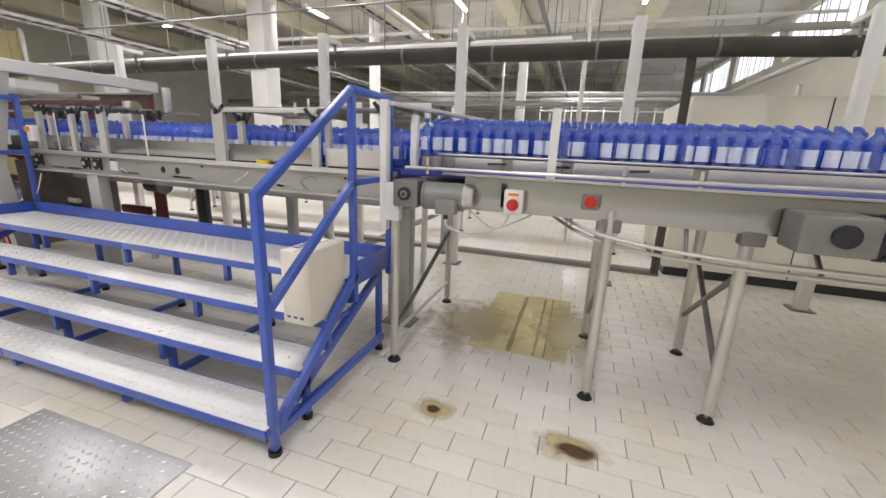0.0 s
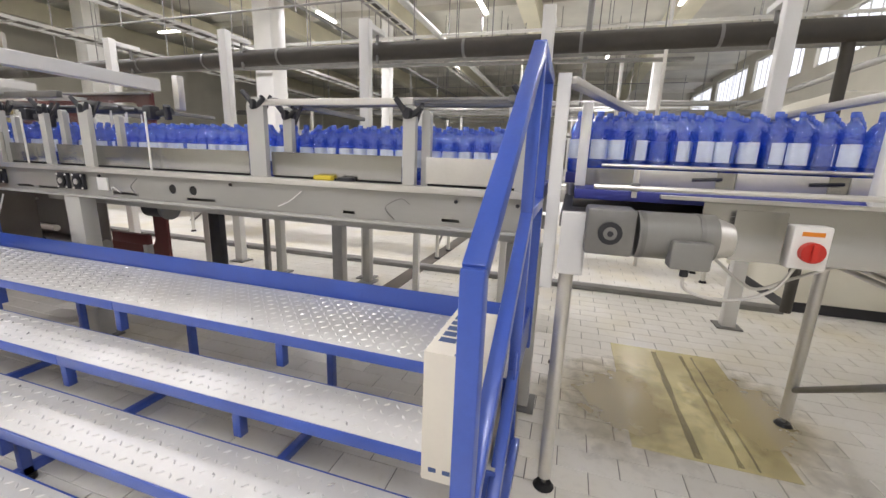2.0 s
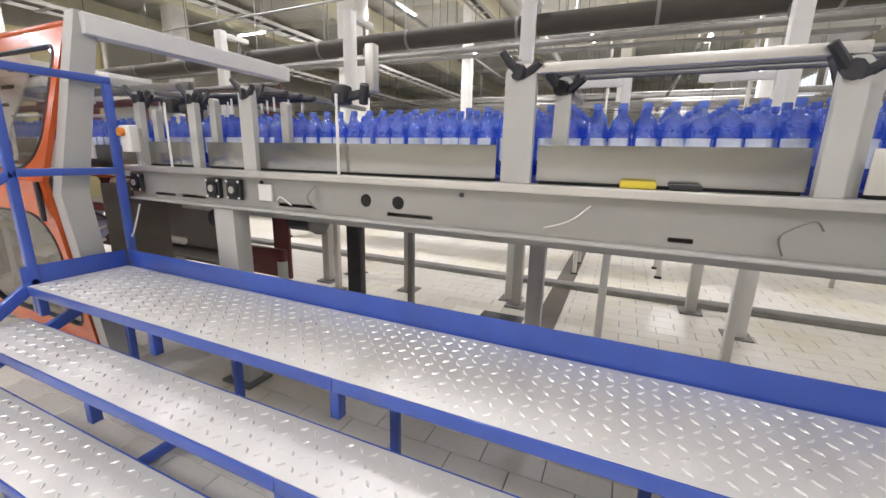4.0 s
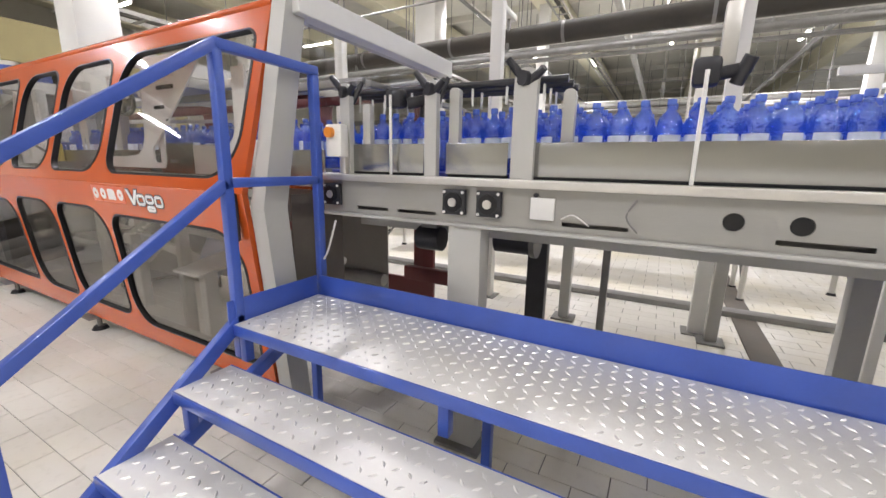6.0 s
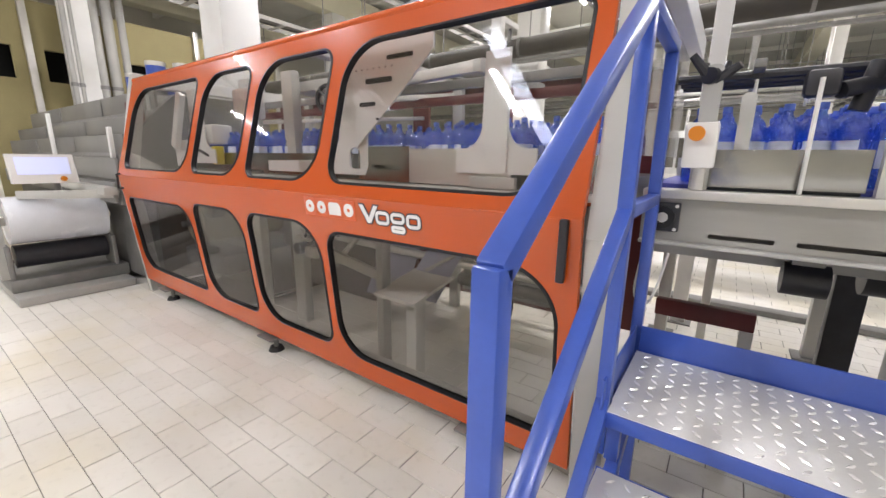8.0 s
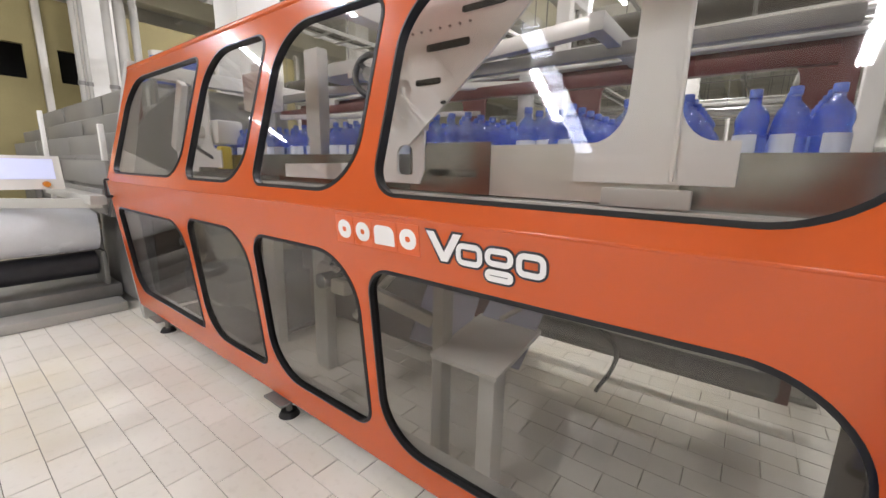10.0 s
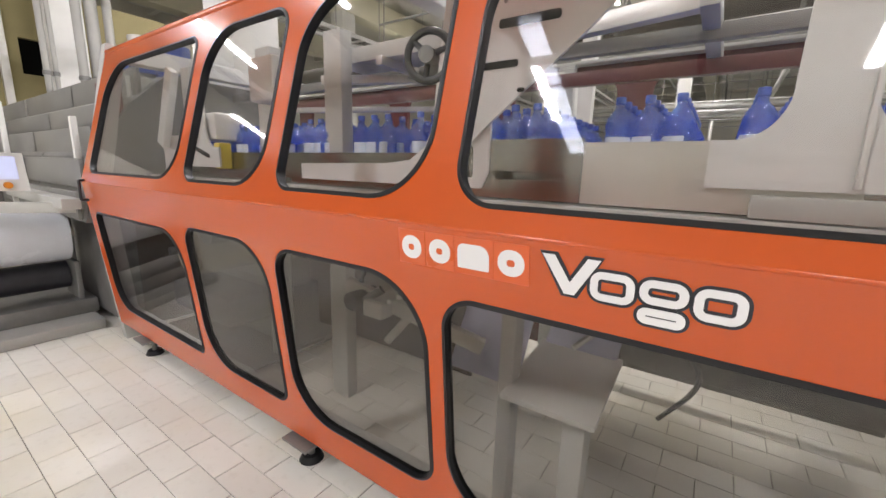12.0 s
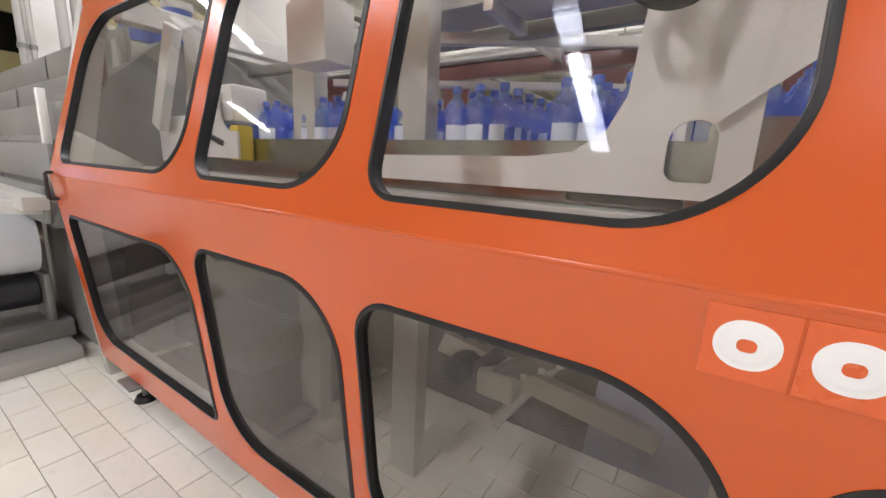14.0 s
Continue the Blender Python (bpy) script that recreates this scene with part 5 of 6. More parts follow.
# ---- shrink tunnel, film unwinder and control panel ----
tun = thing("shrink_tunnel", (-13.2, 4.2, 0), "grey shrink tunnel with sloping panelled hood", "machine")
for k in range(3):
    x0 = -12.2 - 1.5 * k
    prof = [(3.25, 0.95), (3.35, 1.45), (3.62, 1.87), (3.9, 2.13), (5.0, 2.13), (5.0, 0.95)]
    part("hood", prism(B(), prof, lambda u, v, w, x0=x0: (x0 + w, u, v), 1.48), STEEL_DARK, tun, smooth=False)
for z0, y0, z1, y1 in ((0.97, 3.24, 1.18, 3.285), (1.21, 3.29, 1.43, 3.335), (1.47, 3.345, 1.66, 3.47), (1.69, 3.485, 1.86, 3.60), (1.89, 3.62, 2.12, 3.88)):
    for xa in (-16.6, -14.5, -12.55):
        part("hood_panel", beam(B(), (xa, (y0 + y1) / 2 - 0.02, (z0 + z1) / 2), (xa + (1.75 if xa > -13 else 2.0), (y0 + y1) / 2 - 0.02, (z0 + z1) / 2), 0.03, math.hypot(z1 - z0, y1 - y0), 0.008), HOOD_GREY, tun)
part("tunnel_base", box(B(), -16.6, -10.9, 3.4, 5.0, 0.1, 0.93, 0.01), STEEL_DARK, tun)
part("tunnel_frame", box(B(), -12.6, -10.7, 3.12, 3.235, 1.06, 1.14, 0.008), GREY_PAINT, tun)
for yp, rp in ((4.50, 0.06), (4.68, 0.08), (4.88, 0.06), (4.08, 0.04), (4.18, 0.03)):
    pp = part("exhaust_pipe", rod(B(), (-15.0, yp, 2.13), (-15.0, yp, ZC), rp, 16), DUCT_GREY, tun, "grey exhaust pipe rising from the hood")
    part("pipe_collar", rod(B(), (-15.0, yp, 2.60), (-15.0, yp, 2.66), rp + 0.012, 16), STEEL_DARK, pp)
part("hood_edge", box(B(), -12.62, -12.57, 3.16, 3.20, 0.95, 1.95, 0.006), WHITE_PAINT, tun, "white hood edge strip")
part("red_side", box(B(), -10.85, -10.78, 3.45, 3.6, 1.45, 2.0, 0.01), RED_PAINT, tun)
part("white_strip", box(B(), -11.0, -10.95, 3.30, 3.34, 1.25, 1.75, 0.004), WHITE_PAINT, tun)
for k, (x, y) in enumerate(((-11.9, 4.3), (-11.4, 4.3), (-12.7, 4.2), (-11.55, 4.05))):
    mm = thing("fan_motor", (x, y, 2.13), "blue electric fan motor on top of the tunnel", "motor", "tunnel motors")
    z = 2.13
    part("motor_plinth", rod(B(), (x, y, z), (x, y, z + 0.12), 0.09, 16), STEEL_DARK, mm)
    part("motor_body", rod(B(), (x, y, z + 0.12), (x, y, z + 0.40), 0.105, 18), BLUE_PAINT, mm)
    part("motor_cowl", rod(B(), (x, y, z + 0.40), (x, y, z + 0.45), 0.11, 18), STEEL_SATIN, mm)
part("hood_front", box(B(), -11.0, -10.9, 3.7, 5.0, 0.93, 2.12, 0.01), GREY_PAINT, tun)

unw = thing("film_unwinder", (-11.6, 2.6, 0), "film unwinder holding a fat white film roll", "film roll")
part("base", box(B(), -12.35, -11.0, 2.2, 3.15, 0.0, 0.09, 0.015), DUCT_GREY, unw)
part("base", box(B(), -12.2, -11.25, 2.2, 3.18, 0.09, 0.22, 0.015), STEEL_DARK, unw)
rl = part("film_roll", rod(B(), (-11.45, 2.28, 0.80), (-11.45, 3.06, 0.80), 0.24, 36), FILM, unw, "fat glossy white film roll")
part("core", rod(B(), (-11.45, 2.22, 0.80), (-11.45, 3.12, 0.80), 0.045, 16), CARD, rl)
for y in (2.24, 3.08):
    part("cradle", box(B(), -11.62, -11.28, y - 0.02, y + 0.02, 0.22, 0.56, 0.01), STEEL_DARK, unw)
part("dark_drum", rod(B(), (-11.5, 2.3, 0.42), (-11.5, 3.05, 0.42), 0.12, 24), BLACK_PLASTIC, unw)
part("arm", beam(B(), (-11.35, 2.4, 1.06), (-10.75, 3.2, 1.06), 0.06, 0.08), GREY_PAINT, unw)
part("arm_post", box(B(), -11.75, -11.68, 3.10, 3.17, 0.22, 1.1, 0.006), GREY_PAINT, unw)
part("arm_post", box(B(), -11.42, -11.34, 2.16, 2.24, 0.22, 1.1, 0.006), GREY_PAINT, unw)
unw.location.y += 0.2
hmi = thing("control_panel", (-11.35, 2.7, 1.1), "small white operator panel with a lit screen on an arm", "control panel")
part("housing", prism(B(), [(2.42, 1.17), (2.92, 1.17), (2.92, 1.46), (2.42, 1.46)], lambda u, v, w: (-11.30 - w + (1.17 - v) * 0.3, u, v), 0.10), SWITCH_WHITE, hmi, smooth=False)
part("screen", prism(B(), [(2.47, 1.26), (2.87, 1.26), (2.87, 1.43), (2.47, 1.43)], lambda u, v, w: (-11.296 - w + (1.17 - v) * 0.3, u, v), 0.006), SCREEN, hmi, "pale lit screen", smooth=False)
part("stop_knob", rod(B(), (-11.31, 2.80, 1.215), (-11.27, 2.80, 1.215), 0.025, 14), SWITCH_ORANGE, hmi)
part("neck", rod(B(), (-11.36, 2.75, 1.09), (-11.36, 2.75, 1.17), 0.025, 12), STEEL_DARK, hmi)
hmi.location.y += 0.16
ecab = thing("electrical_cabinet", (-13.4, 2.2, 0), "tall pale grey electrical cabinet with a white notice", "cabinet")
part("body", box(B(), -14.4, -13.3, 1.9, 2.75, 0.05, 1.95, 0.012), WALL_PAINT, ecab)
part("plinth", box(B(), -14.35, -13.35, 1.95, 2.7, 0.0, 0.05), BLACK_PLASTIC, ecab)
part("notice", box(B(), -13.299, -13.296, 2.05, 2.35, 1.25, 1.55), SWITCH_WHITE, ecab)

# ---- posts that carry the lagged pipe ----
for x in (-7.85, -5.8, -3.8, -1.8, 0.17, 2.2):
    t = thing("pipe_post", (x, 6.0, 0), "slim white steel post with a bracket arm carrying the pipe", "post", "pipe posts")
    part("shaft", box(B(), x - 0.06, x + 0.06, 5.95, 6.05, 0.0, 3.0, 0.008), WHITE_PAINT, t)
    part("bracket", box(B(), x - 0.05, x + 0.05, 6.05, 6.40, 2.92, 2.98, 0.006), WHITE_PAINT, t)
    part("hanger", box(B(), x - 0.015, x + 0.015, 6.27, 6.30, 2.60, 2.92, 0.003), STEEL_DARK, t)
    part("base_plate", box(B(), x - 0.11, x + 0.11, 5.90, 6.10, 0.0, 0.012), STEEL_DARK, t)
t = thing("lagged_pipe", (-3.0, 6.3, 2.6), "thick dusty dark lagged pipe running along the posts", "pipe")
part("run", hose(B(), [(-16, 6.35, 2.70), (-9, 6.35, 2.71), (-5, 6.35, 2.75), (-1.8, 6.35, 2.75), (0.9, 6.35, 2.75), (2.5, 6.35, 2.72), (6.4, 6.35, 2.75)], 0.10, 14, 8), PIPE_DARK, t)
part("drop", hose(B(), [(0.75, 6.36, 2.75), (0.80, 6.40, 2.4), (0.80, 6.40, 0.1)], 0.05, 10, 6), PIPE_DARK, t)
for k in range(16):
    x = -14 + 1.25 * k
    part("band", rod(B(), (x, 6.35, 2.715 + 0.035 * min(1, max(0, (x + 9) / 4))), (x + 0.03, 6.35, 2.715 + 0.035 * min(1, max(0, (x + 9) / 4))), 0.107, 14), STEEL_DARK, t)
# other pipe runs and trays
for k, (p, q, r_, m_) in enumerate((((-20, 9.5, 3.4), (6.3, 9.5, 3.4), 0.06, STEEL_DARK), ((-20, 12.4, 4.4), (6.3, 12.4, 4.4), 0.08, DUCT_GREY), ((-5.5, 8.0, 5.0), (-5.5, 34, 5.0), 0.09, DUCT_GREY), ((-1.4, 9.5, 4.5), (-1.4, 34, 4.5), 0.06, STEEL_DARK), ((-20, 16, 5.3), (6.3, 16, 5.3), 0.10, STEEL_DARK), ((4.8, 7, 4.0), (4.8, 34, 4.0), 0.08, DUCT_GREY), ((-20, 20, 3.6), (6.3, 20, 3.6), 0.12, STEEL_DARK), ((-20, 25, 4.6), (6.3, 25, 4.6), 0.12, DUCT_GREY), ((-9.3, 3.0, 5.6), (-9.3, 34, 5.6), 0.05, STEEL_DARK))):
    t = thing("pipe_run", p, "overhead grey service pipe hung under the roof", "pipe", "pipe runs")
    part("run", rod(B(), p, q, r_, 12), m_, t)
    for k in range(6):
        c = Vector(p).lerp(Vector(q), 0.08 + 0.168 * k)
        part("hanger", rod(B(), c, (c.x, c.y, ZC), 0.012, 6), STEEL_DARK, t)
for x0, z0, w in ((-11.6, 4.6, 0.5), (-14.4, 4.3, 0.6), (-7.2, 5.6, 0.35)):
    tr = thing("cable_tray", (x0, 12, z0), "perforated grey cable tray hung from the roof", "cable tray", "cable trays")
    for s in (-1, 1):
        part("tray_side", box(B(), x0 + s * w / 2 - 0.006, x0 + s * w / 2 + 0.006, -2, 34, z0, z0 + 0.08), DUCT_GREY, tr, smooth=False)
    for k in range(60):
        part("rung", box(B(), x0 - w / 2, x0 + w / 2, -2 + 0.6 * k, -1.9 + 0.6 * k, z0 - 0.01, z0 + 0.004), DUCT_GREY, tr, smooth=False)
    for k in range(7):
        part("hanger", rod(B(), (x0 + w / 2, -1 + 5.5 * k, z0), (x0 + w / 2, -1 + 5.5 * k, ZC), 0.010, 6), STEEL_DARK, tr)
    part("cable", hose(B(), [(x0 - 0.05, -2, z0 + 0.04), (x0 + 0.05, 10, z0 + 0.04), (x0 - 0.05, 34, z0 + 0.04)], 0.05, 8), PIPE_DARK, tr)

for k in range(15):
    rr_ = random.Random(30 + k)
    y, z, r_ = 8.2 + 1.75 * k + rr_.uniform(-0.4, 0.4), rr_.uniform(3.2, 6.0), rr_.choice((0.02, 0.03, 0.045, 0.07))
    xa, xb = rr_.uniform(-18, -9), rr_.uniform(-1, 6)
    t = thing("conduit", (xa, y, z), "thin grey conduit slung under the roof", "pipe", "conduits")
    part("run", rod(B(), (xa, y, z), (xb, y, z + rr_.uniform(-0.15, 0.15)), r_, 8), rr_.choice((STEEL_DARK, DUCT_GREY, WHITE_PAINT)), t)
    for f_ in (0.1, 0.35, 0.6, 0.85):
        xx = xa + (xb - xa) * f_
        part("hanger", rod(B(), (xx, y, z - 0.05), (xx, y, ZC), 0.012, 6), STEEL_DARK, t)
    if k % 3 == 0:
        xd = xa + (xb - xa) * 0.7
        part("drop", rod(B(), (xd, y, 0.0), (xd, y, z), r_ * 0.8 + 0.01, 8), STEEL_SATIN, t)
prt = thing("partition_wall", (-18.1, 6.0, 0), "yellowish partition wall with dark openings and steel uprights", "wall", kind="structure")
part("wall", plate_with_holes(B(), [(2.4, 0.0), (10.0, 0.0), (10.0, 4.6), (2.4, 4.6)], [rounded(a, b, 3.0, 3.65, (0.01,) * 4, 1) for a, b in ((3.2, 3.9), (4.4, 5.3), (5.8, 7.2), (7.8, 9.4))], lambda u, v, w: (-18.1 - w, u, v), 0.12), PARTITION, prt, smooth=False)
for y in (2.5, 4.15, 5.55, 7.5, 9.9):
    part("upright", box(B(), -18.06, -17.94, y - 0.06, y + 0.06, 0.0, 4.7, 0.006), STEEL_SATIN, prt)
# black slab added so the openings look unlit
part("opening_shade_slab", box(B(), -19.0, -18.9, 2.4, 10.0, 2.4, 4.4), DARK_SLOT, prt)

# ---- cream cabin, kerb channel, far conveyors ----
cab = thing("cream_cabin", (3.2, 7.4, 0), "cream painted panel cabin on a dark plinth", "cabin")
part("body", box(B(), 0.95, 5.6, 6.75, 8.6, 0.12, 2.30, 0.012), CABINET_CREAM, cab)
part("plinth", box(B(), 0.98, 5.57, 6.78, 8.55, 0.0, 0.12), BLACK_PLASTIC, cab)
for x in (2.35, 3.9):
    part("panel_seam", box(B(), x - 0.006, x + 0.006, 6.744, 6.7495, 0.14, 2.28), DARK_SLOT, cab)
part("dark_side_door", box(B(), 4.4, 5.3, 6.742, 6.748, 0.3, 2.1), STEEL_DARK, cab)
solo("floor_channel_edge", box(B(), -16, 0.9, 6.62, 6.78, 0.0, 0.06, 0.01), STEEL_DARK, "long low steel kerb channel on the floor", "kerb", kind="structure")
solo("floor_gutter", box(B(), -3.46, -3.26, 4.95, 6.60, 0.001, 0.012, 0.003), DARK_BROWN, "dark gutter cover crossing the tiled floor", "gutter", kind="structure")
solo("floor_gutter", box(B(), -3.46, -3.26, 6.80, 9.6, 0.001, 0.012, 0.003), DARK_BROWN, "dark gutter cover crossing the tiled floor", "gutter", kind="structure")
for x, y in ((-3.75, 5.42), (-2.75, 5.12)):
    dr = solo("floor_drain", box(B(), x - 0.2, x + 0.2, y - 0.13, y + 0.13, 0.001, 0.010, 0.003), BLACK_PLASTIC, "black drain plate on the tiled floor", "drain", group="drains")


def far_conveyor(x0, x1, y, w, z, body):
    t = thing("far_conveyor", ((x0 + x1) / 2, y, 0), "stainless conveyor on braced tube legs behind the line", "conveyor", "far conveyors")
    part("bed", box(B(), x0, x1, y - w / 2, y + w / 2, z - 0.18, z, 0.008), body, t)
    for s in (-1, 1):
        part("rail", rod(B(), (x0, y + s * w / 2, z + 0.14), (x1, y + s * w / 2, z + 0.14), 0.012, 8), STEEL_SATIN, t)
    n = max(2, int((x1 - x0) / 1.9))
    for k in range(n):
        x = x0 + 0.3 + (x1 - x0 - 0.6) * k / (n - 1)
        for s in (-1, 1):
            lg = part("leg", rod(B(), (x, y + s * w * 0.42, 0.03), (x, y + s * w * 0.42, z - 0.18), 0.028, 10), STEEL_SATIN, t)
            part("rubber_foot", rod(B(), (x, y + s * w * 0.42, 0.0), (x, y + s * w * 0.42, 0.03), 0.05, 12, 0.035), RUBBER, lg)
            part("rail_post", rod(B(), (x, y + s * w / 2, z), (x, y + s * w / 2, z + 0.14), 0.01, 8), STEEL_SATIN, t)
        part("brace", rod(B(), (x, y - w * 0.42, 0.2), (x, y + w * 0.42, 0.55), 0.016, 8), STEEL_DARK, t)


far_conveyor(-8.5, -3.0, 7.6, 0.7, 1.15, STEEL_SATIN)
far_conveyor(-2.6, 0.7, 7.9, 0.6, 1.15, STEEL_SATIN)
far_conveyor(-9.5, 0.0, 10.0, 0.9, 1.1, STEEL_SATIN)
far_conveyor(-14.0, -9.0, 8.6, 0.9, 1.2, GREY_PAINT)
# single machine legs behind the line
for x, y in ((-3.703, 5.834), (-2.09, 6.47), (-4.9, 5.75), (-5.9, 5.6)):
    t = thing("stand_leg", (x, y, 0), "grey steel stand with a dark foot plate", "stand", "stands")
    part("column", box(B(), x - 0.045, x + 0.045, y - 0.045, y + 0.045, 0.02, 1.25, 0.005), GREY_PAINT, t)
    part("foot_plate", box(B(), x - 0.10, x + 0.10, y - 0.10, y + 0.10, 0.0, 0.02, 0.004), STEEL_DARK, t)
    part("head", box(B(), x - 0.35, x + 0.35, y - 0.06, y + 0.06, 1.25, 1.33, 0.006), GREY_PAINT, t)
# blow moulder and filler blocks far off
for x0, x1, y0, y1, z in ((-2.6, 2.2, 24.0, 27.0, 3.0), (-9.5, -5.0, 23.0, 26.0, 2.8), (-15.5, -11.5, 18.0, 21.0, 2.6), (3.2, 5.6, 14.5, 19.0, 2.6)):
    t = thing("far_machine", ((x0 + x1) / 2, y0, 0), "pale enclosed filling machine at the far end of the hall", "machine", "far machines")
    part("body", box(B(), x0, x1, y0, y1, 0.1, z, 0.03), GREY_PAINT, t)
    part("plinth", box(B(), x0 + 0.05, x1 - 0.05, y0 + 0.05, y1, 0.0, 0.1), STEEL_DARK, t)
    n = int((x1 - x0) / 0.8)
    for k in range(n):
        a = x0 + 0.1 + (x1 - x0 - 0.2) * k / n
        part("window", box(B(), a, a + (x1 - x0 - 0.2) / n - 0.1, y0 - 0.012, y0 - 0.003, 1.2, z - 0.3, 0.004), GLASS_DUSTY_DARK, t)
    for k in range(3):
        part("top_pipe", rod(B(), (x0 + 0.4 + k * 0.8, y0 + 0.6, z), (x0 + 0.4 + k * 0.8, y0 + 0.6, z + 0.6 + 0.2 * k), 0.08, 10), STEEL_SATIN, t)
wk = thing("mezzanine_railing", (0.5, 22.0, 2.9), "white tubular mezzanine walkway with railing far off", "walkway")
part("deck", box(B(), -2.5, 3.4, 21.6, 22.8, 2.75, 2.9), GREY_PAINT, wk)
for k in range(9):
    x = -2.4 + 0.72 * k
    part("post", rod(B(), (x, 21.65, 2.9), (x, 21.65, 4.0), 0.03, 8), WHITE_PAINT, wk)
for z in (3.45, 4.0):
    part("rail", rod(B(), (-2.4, 21.65, z), (3.36, 21.65, z), 0.03, 8), WHITE_PAINT, wk)
for x in (-2.3, 3.2):
    part("support", box(B(), x - 0.08, x + 0.08, 21.7, 21.86, 0, 2.75), GREY_PAINT, wk)
sg = thing("exit_sign", (-14.0, 12.5, 4.2), "small yellow-green hanging sign", "sign")
part("plate", box(B(), -14.3, -13.7, 12.5, 12.54, 4.15, 4.4, 0.01), YELLOW, sg)
part("hanger", rod(B(), (-14.0, 12.52, 4.4), (-14.0, 12.52, ZC), 0.01, 6), STEEL_DARK, sg)
# bottle hopper with long roller bed over the line's far side
for x in (-2.0, -2.9):
    t = thing("tall_frame", (x, 5.4, 0), "white portal frame behind the line", "frame", "portal frames")
    part("upright", box(B(), x - 0.03, x + 0.03, 5.37, 5.43, 0, 2.05, 0.005), WHITE_PAINT, t)
    part("arm", box(B(), x - 0.45, x - 0.031, 5.38, 5.42, 2.0, 2.05, 0.004), WHITE_PAINT, t)

# ---- plate and spills on the floor ----
cov = solo("chequer_cover", box(B(), -3.05, -1.9, 1.35, 2.05, -0.006, 0.004, 0.002), COVER_STEEL, "grey chequer-plate cover let into the floor", "cover")
bars = new("chequer_pattern", lozenges(-3.03, -1.92, 1.37, 2.03, 0.004))
bars.parent = cov
tagged(bars, kind="stuff")


def spill(name, x, y, rx, ry, z, m_, label, seed):
    r_ = random.Random(seed)
    bm = B()
    vs = []
    for k in range(40):
        a = 2 * math.pi * k / 40
        vs.append(bm.verts.new((x + rx * math.cos(a), y + ry * math.sin(a), z)))
    bm.faces.new(vs)
    ob = solo(name, bm, m_, label, "stain", smooth=False)
    return ob


bm = B()
box(bm, -0.97, -0.18, 3.78, 5.15, 0.0005, 0.0025)
film = mat("ochre_film", (0.92, 0.80, 0.44), 0.25, 0.0, 0.15, 3, 0.1, 25, (0.50, 0.37, 0.14), 0.4)
film.node_tree.nodes["Principled BSDF"].inputs["Alpha"].default_value = 0.72
solo("ochre_spill", bm, film, "dried ochre film covering a patch of floor tiles", "stain", smooth=False)
streak = mat("brown_streak", (0.26, 0.20, 0.09), 0.35, 0.0, 0.3, 6, 0.1)
streak.node_tree.nodes["Principled BSDF"].inputs["Alpha"].default_value = 0.5
for xs, w_ in ((-0.64, 0.045), (-0.44, 0.03), (-0.36, 0.02)):
    bm = B()
    n = 14
    lo_, hi_ = [], []
    for k in range(n + 1):
        y = 3.80 + 1.3 * k / n
        j_ = rnd.uniform(0.55, 1.0)
        lo_.append(bm.verts.new((xs - w_ * j_ / 2 + rnd.uniform(-0.004, 0.004), y, 0.0030)))
        hi_.append(bm.verts.new((xs + w_ * j_ / 2 + rnd.uniform(-0.004, 0.004), y, 0.0030)))
    for k in range(n):
        bm.faces.new((lo_[k], hi_[k], hi_[k + 1], lo_[k + 1]))
    solo("drip_streak", bm, streak, "long brown drip streak on the ochre film", "stain", group="drip streaks", smooth=False)
spill("ochre_edge", -1.0, 4.25, 0.55, 0.75, 0.0032, OCHRE, "brownish wet stain spreading over the tiles", 1)
spill("ochre_edge", -0.2, 4.4, 0.4, 0.8, 0.0036, OCHRE, "brownish wet stain spreading over the tiles", 2)
spill("rust_halo", -0.945, 2.90, 0.16, 0.13, 0.002, RUST_PALE, "pale rusty halo on the tiles", 3)
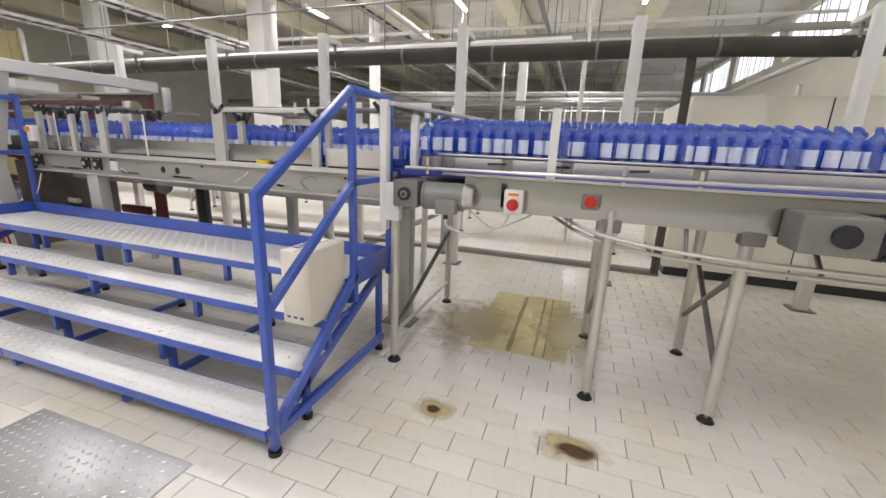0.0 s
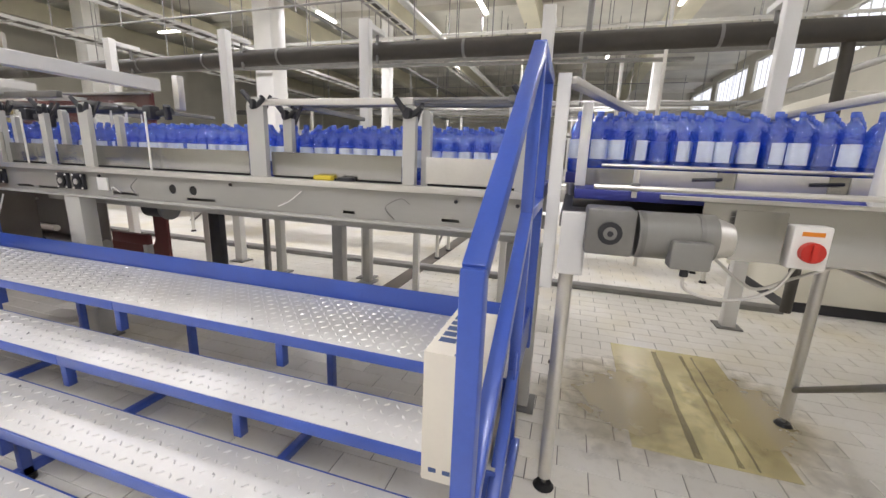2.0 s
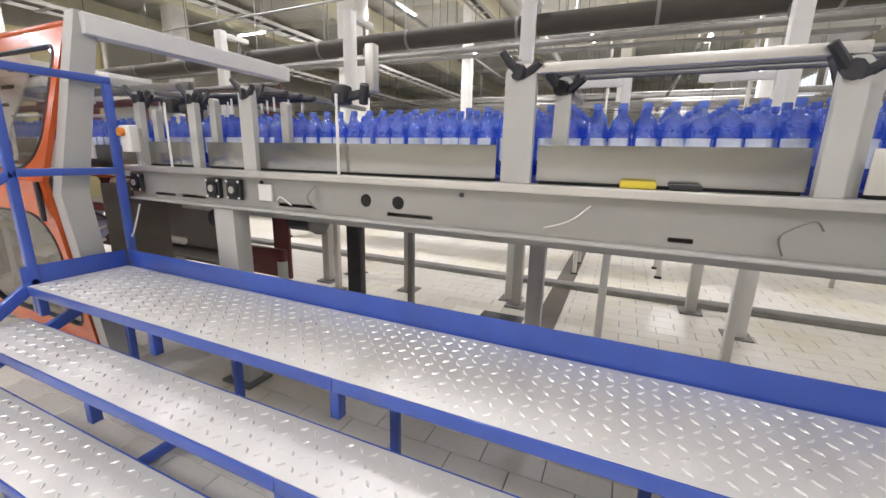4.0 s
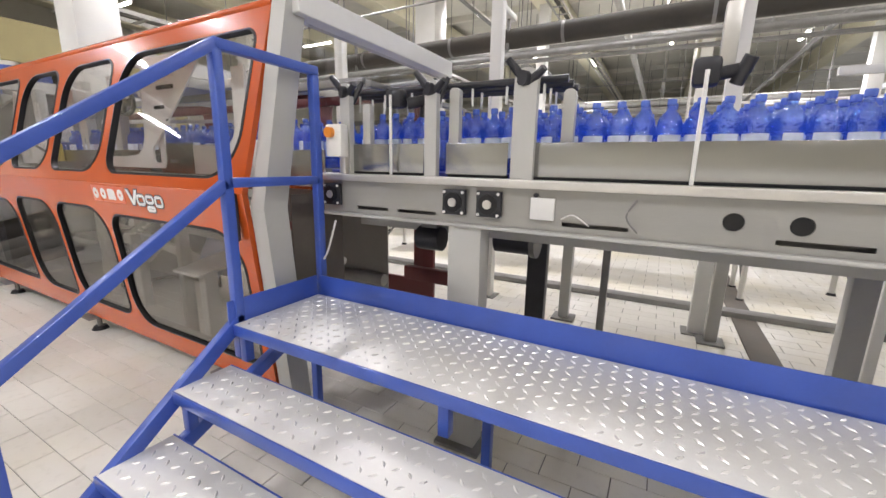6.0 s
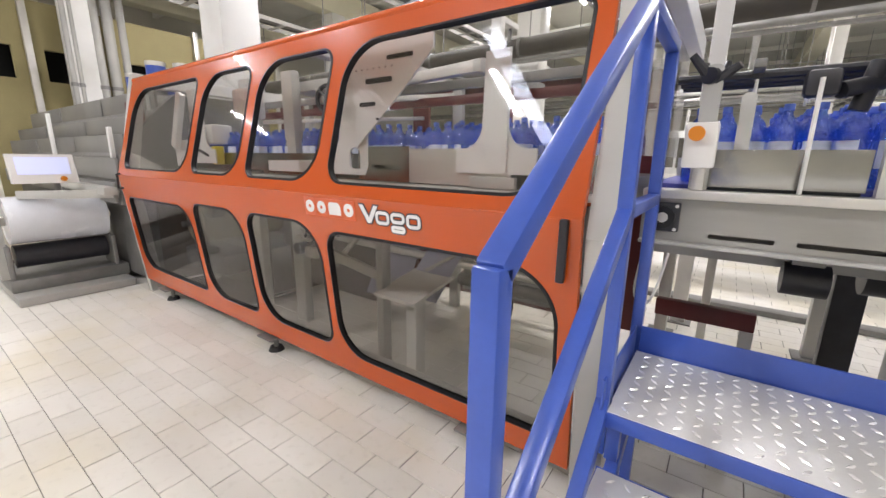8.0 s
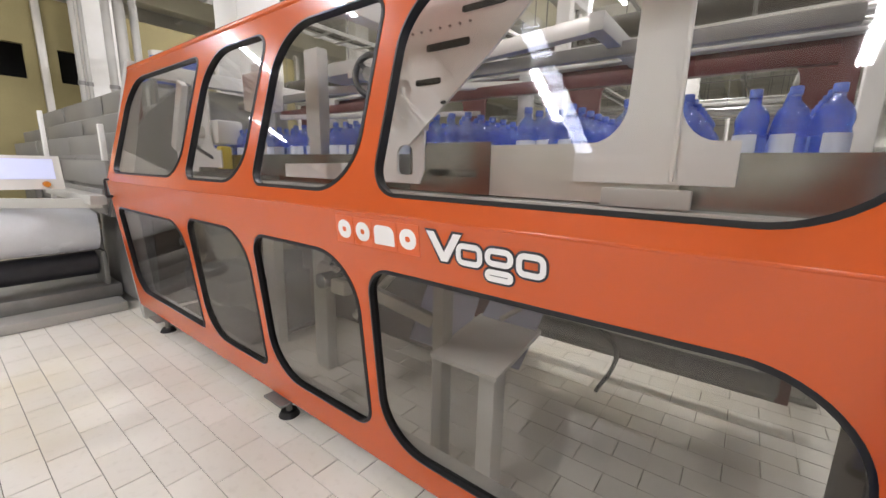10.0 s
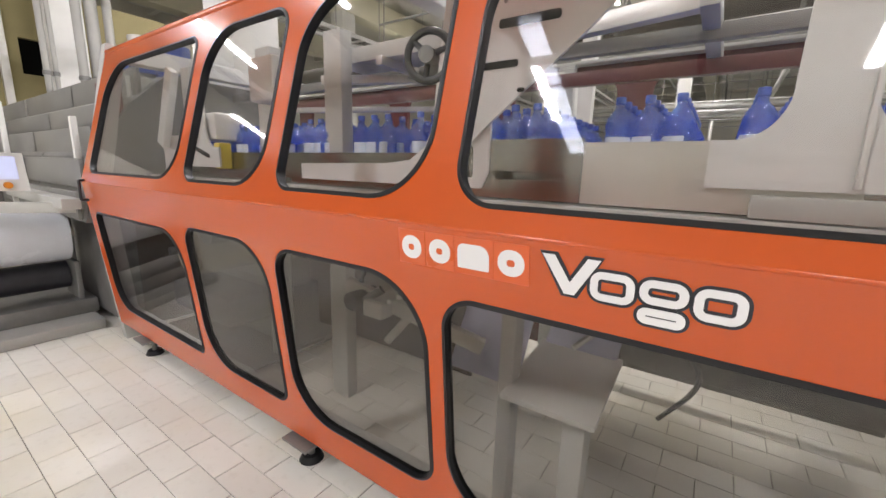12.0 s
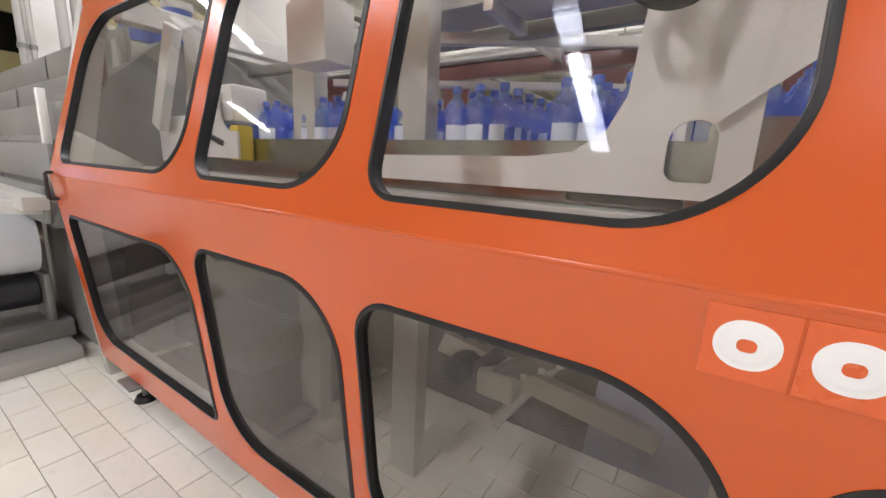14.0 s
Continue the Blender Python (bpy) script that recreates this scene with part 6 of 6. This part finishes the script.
spill("rust_spot", -0.94, 2.895, 0.055, 0.05, 0.003, RUST_DARK, "dark rusty spot on the tiles", 4)
spill("rust_halo", -0.14, 2.86, 0.24, 0.14, 0.002, RUST_PALE, "pale rusty halo on the tiles", 5)
spill("rust_spot", -0.10, 2.84, 0.15, 0.07, 0.003, RUST_DARK, "dark rusty spot on the tiles", 6)

# ---- floor tiles, last ----
TW, TD, JX, JY = 0.305, 0.150, 0.0055, 0.0034
bm = B()
box(bm, 0, TW - JX, 0, TD - JY, -0.0055, 0.0)
bmesh.ops.bevel(bm, geom=[e for e in bm.edges if e.verts[0].co.z > -0.001 and e.verts[1].co.z > -0.001], offset=0.0018, segments=1, affect="EDGES")
tile_mesh = mesh_of("floor_tile", bm, TILE)
floor_ob = bpy.data.objects["floor"]
tv = np.array([v.co[:] for v in tile_mesh.vertices])
tf = [tuple(p.vertices) for p in tile_mesh.polygons]
far_v, far_f, nv, count = [], [], 0, 0
ry = random.Random(9)
for j in range(int((14.0 - 0.2) / TD)):
    y = 0.2 + j * TD
    for i in range(int(22 / TW)):
        x = -16.0 + i * TW + (TW / 2 if j % 2 else 0)
        near = (-1.55 < x < 0.75 and 2.35 < y < 4.4) or (-9.4 < x < -8.0 and 2.5 < y < 3.3)
        if near and count < 300:
            t = new("tile", tile_mesh)
            t.parent = floor_ob
            t.location = (x, y, ry.uniform(-0.0008, 0.0))
            count += 1
        else:
            far_v.append(tv + (x, y, ry.uniform(-0.0008, 0.0)))
            far_f.extend(tuple(k + nv for k in f) for f in tf)
            nv += len(tv)
me = bpy.data.meshes.new("floor_tiles")
me.from_pydata(np.concatenate(far_v).tolist(), [], far_f)
me.materials.append(TILE)
ft = new("floor_tiles", me)
ft.parent = floor_ob
tagged(ft, kind="stuff")
solo("floor_screed", box(B(), X0, X1, 14.0, Y1, -0.005, 0.0), WHITE_PAINT, "pale painted floor at the far end", "floor", "structure", smooth=False)
solo("floor_screed", box(B(), X0, X1, Y0, 0.195, -0.005, 0.0), WHITE_PAINT, "pale painted floor behind the aisle", "floor", "structure", smooth=False)
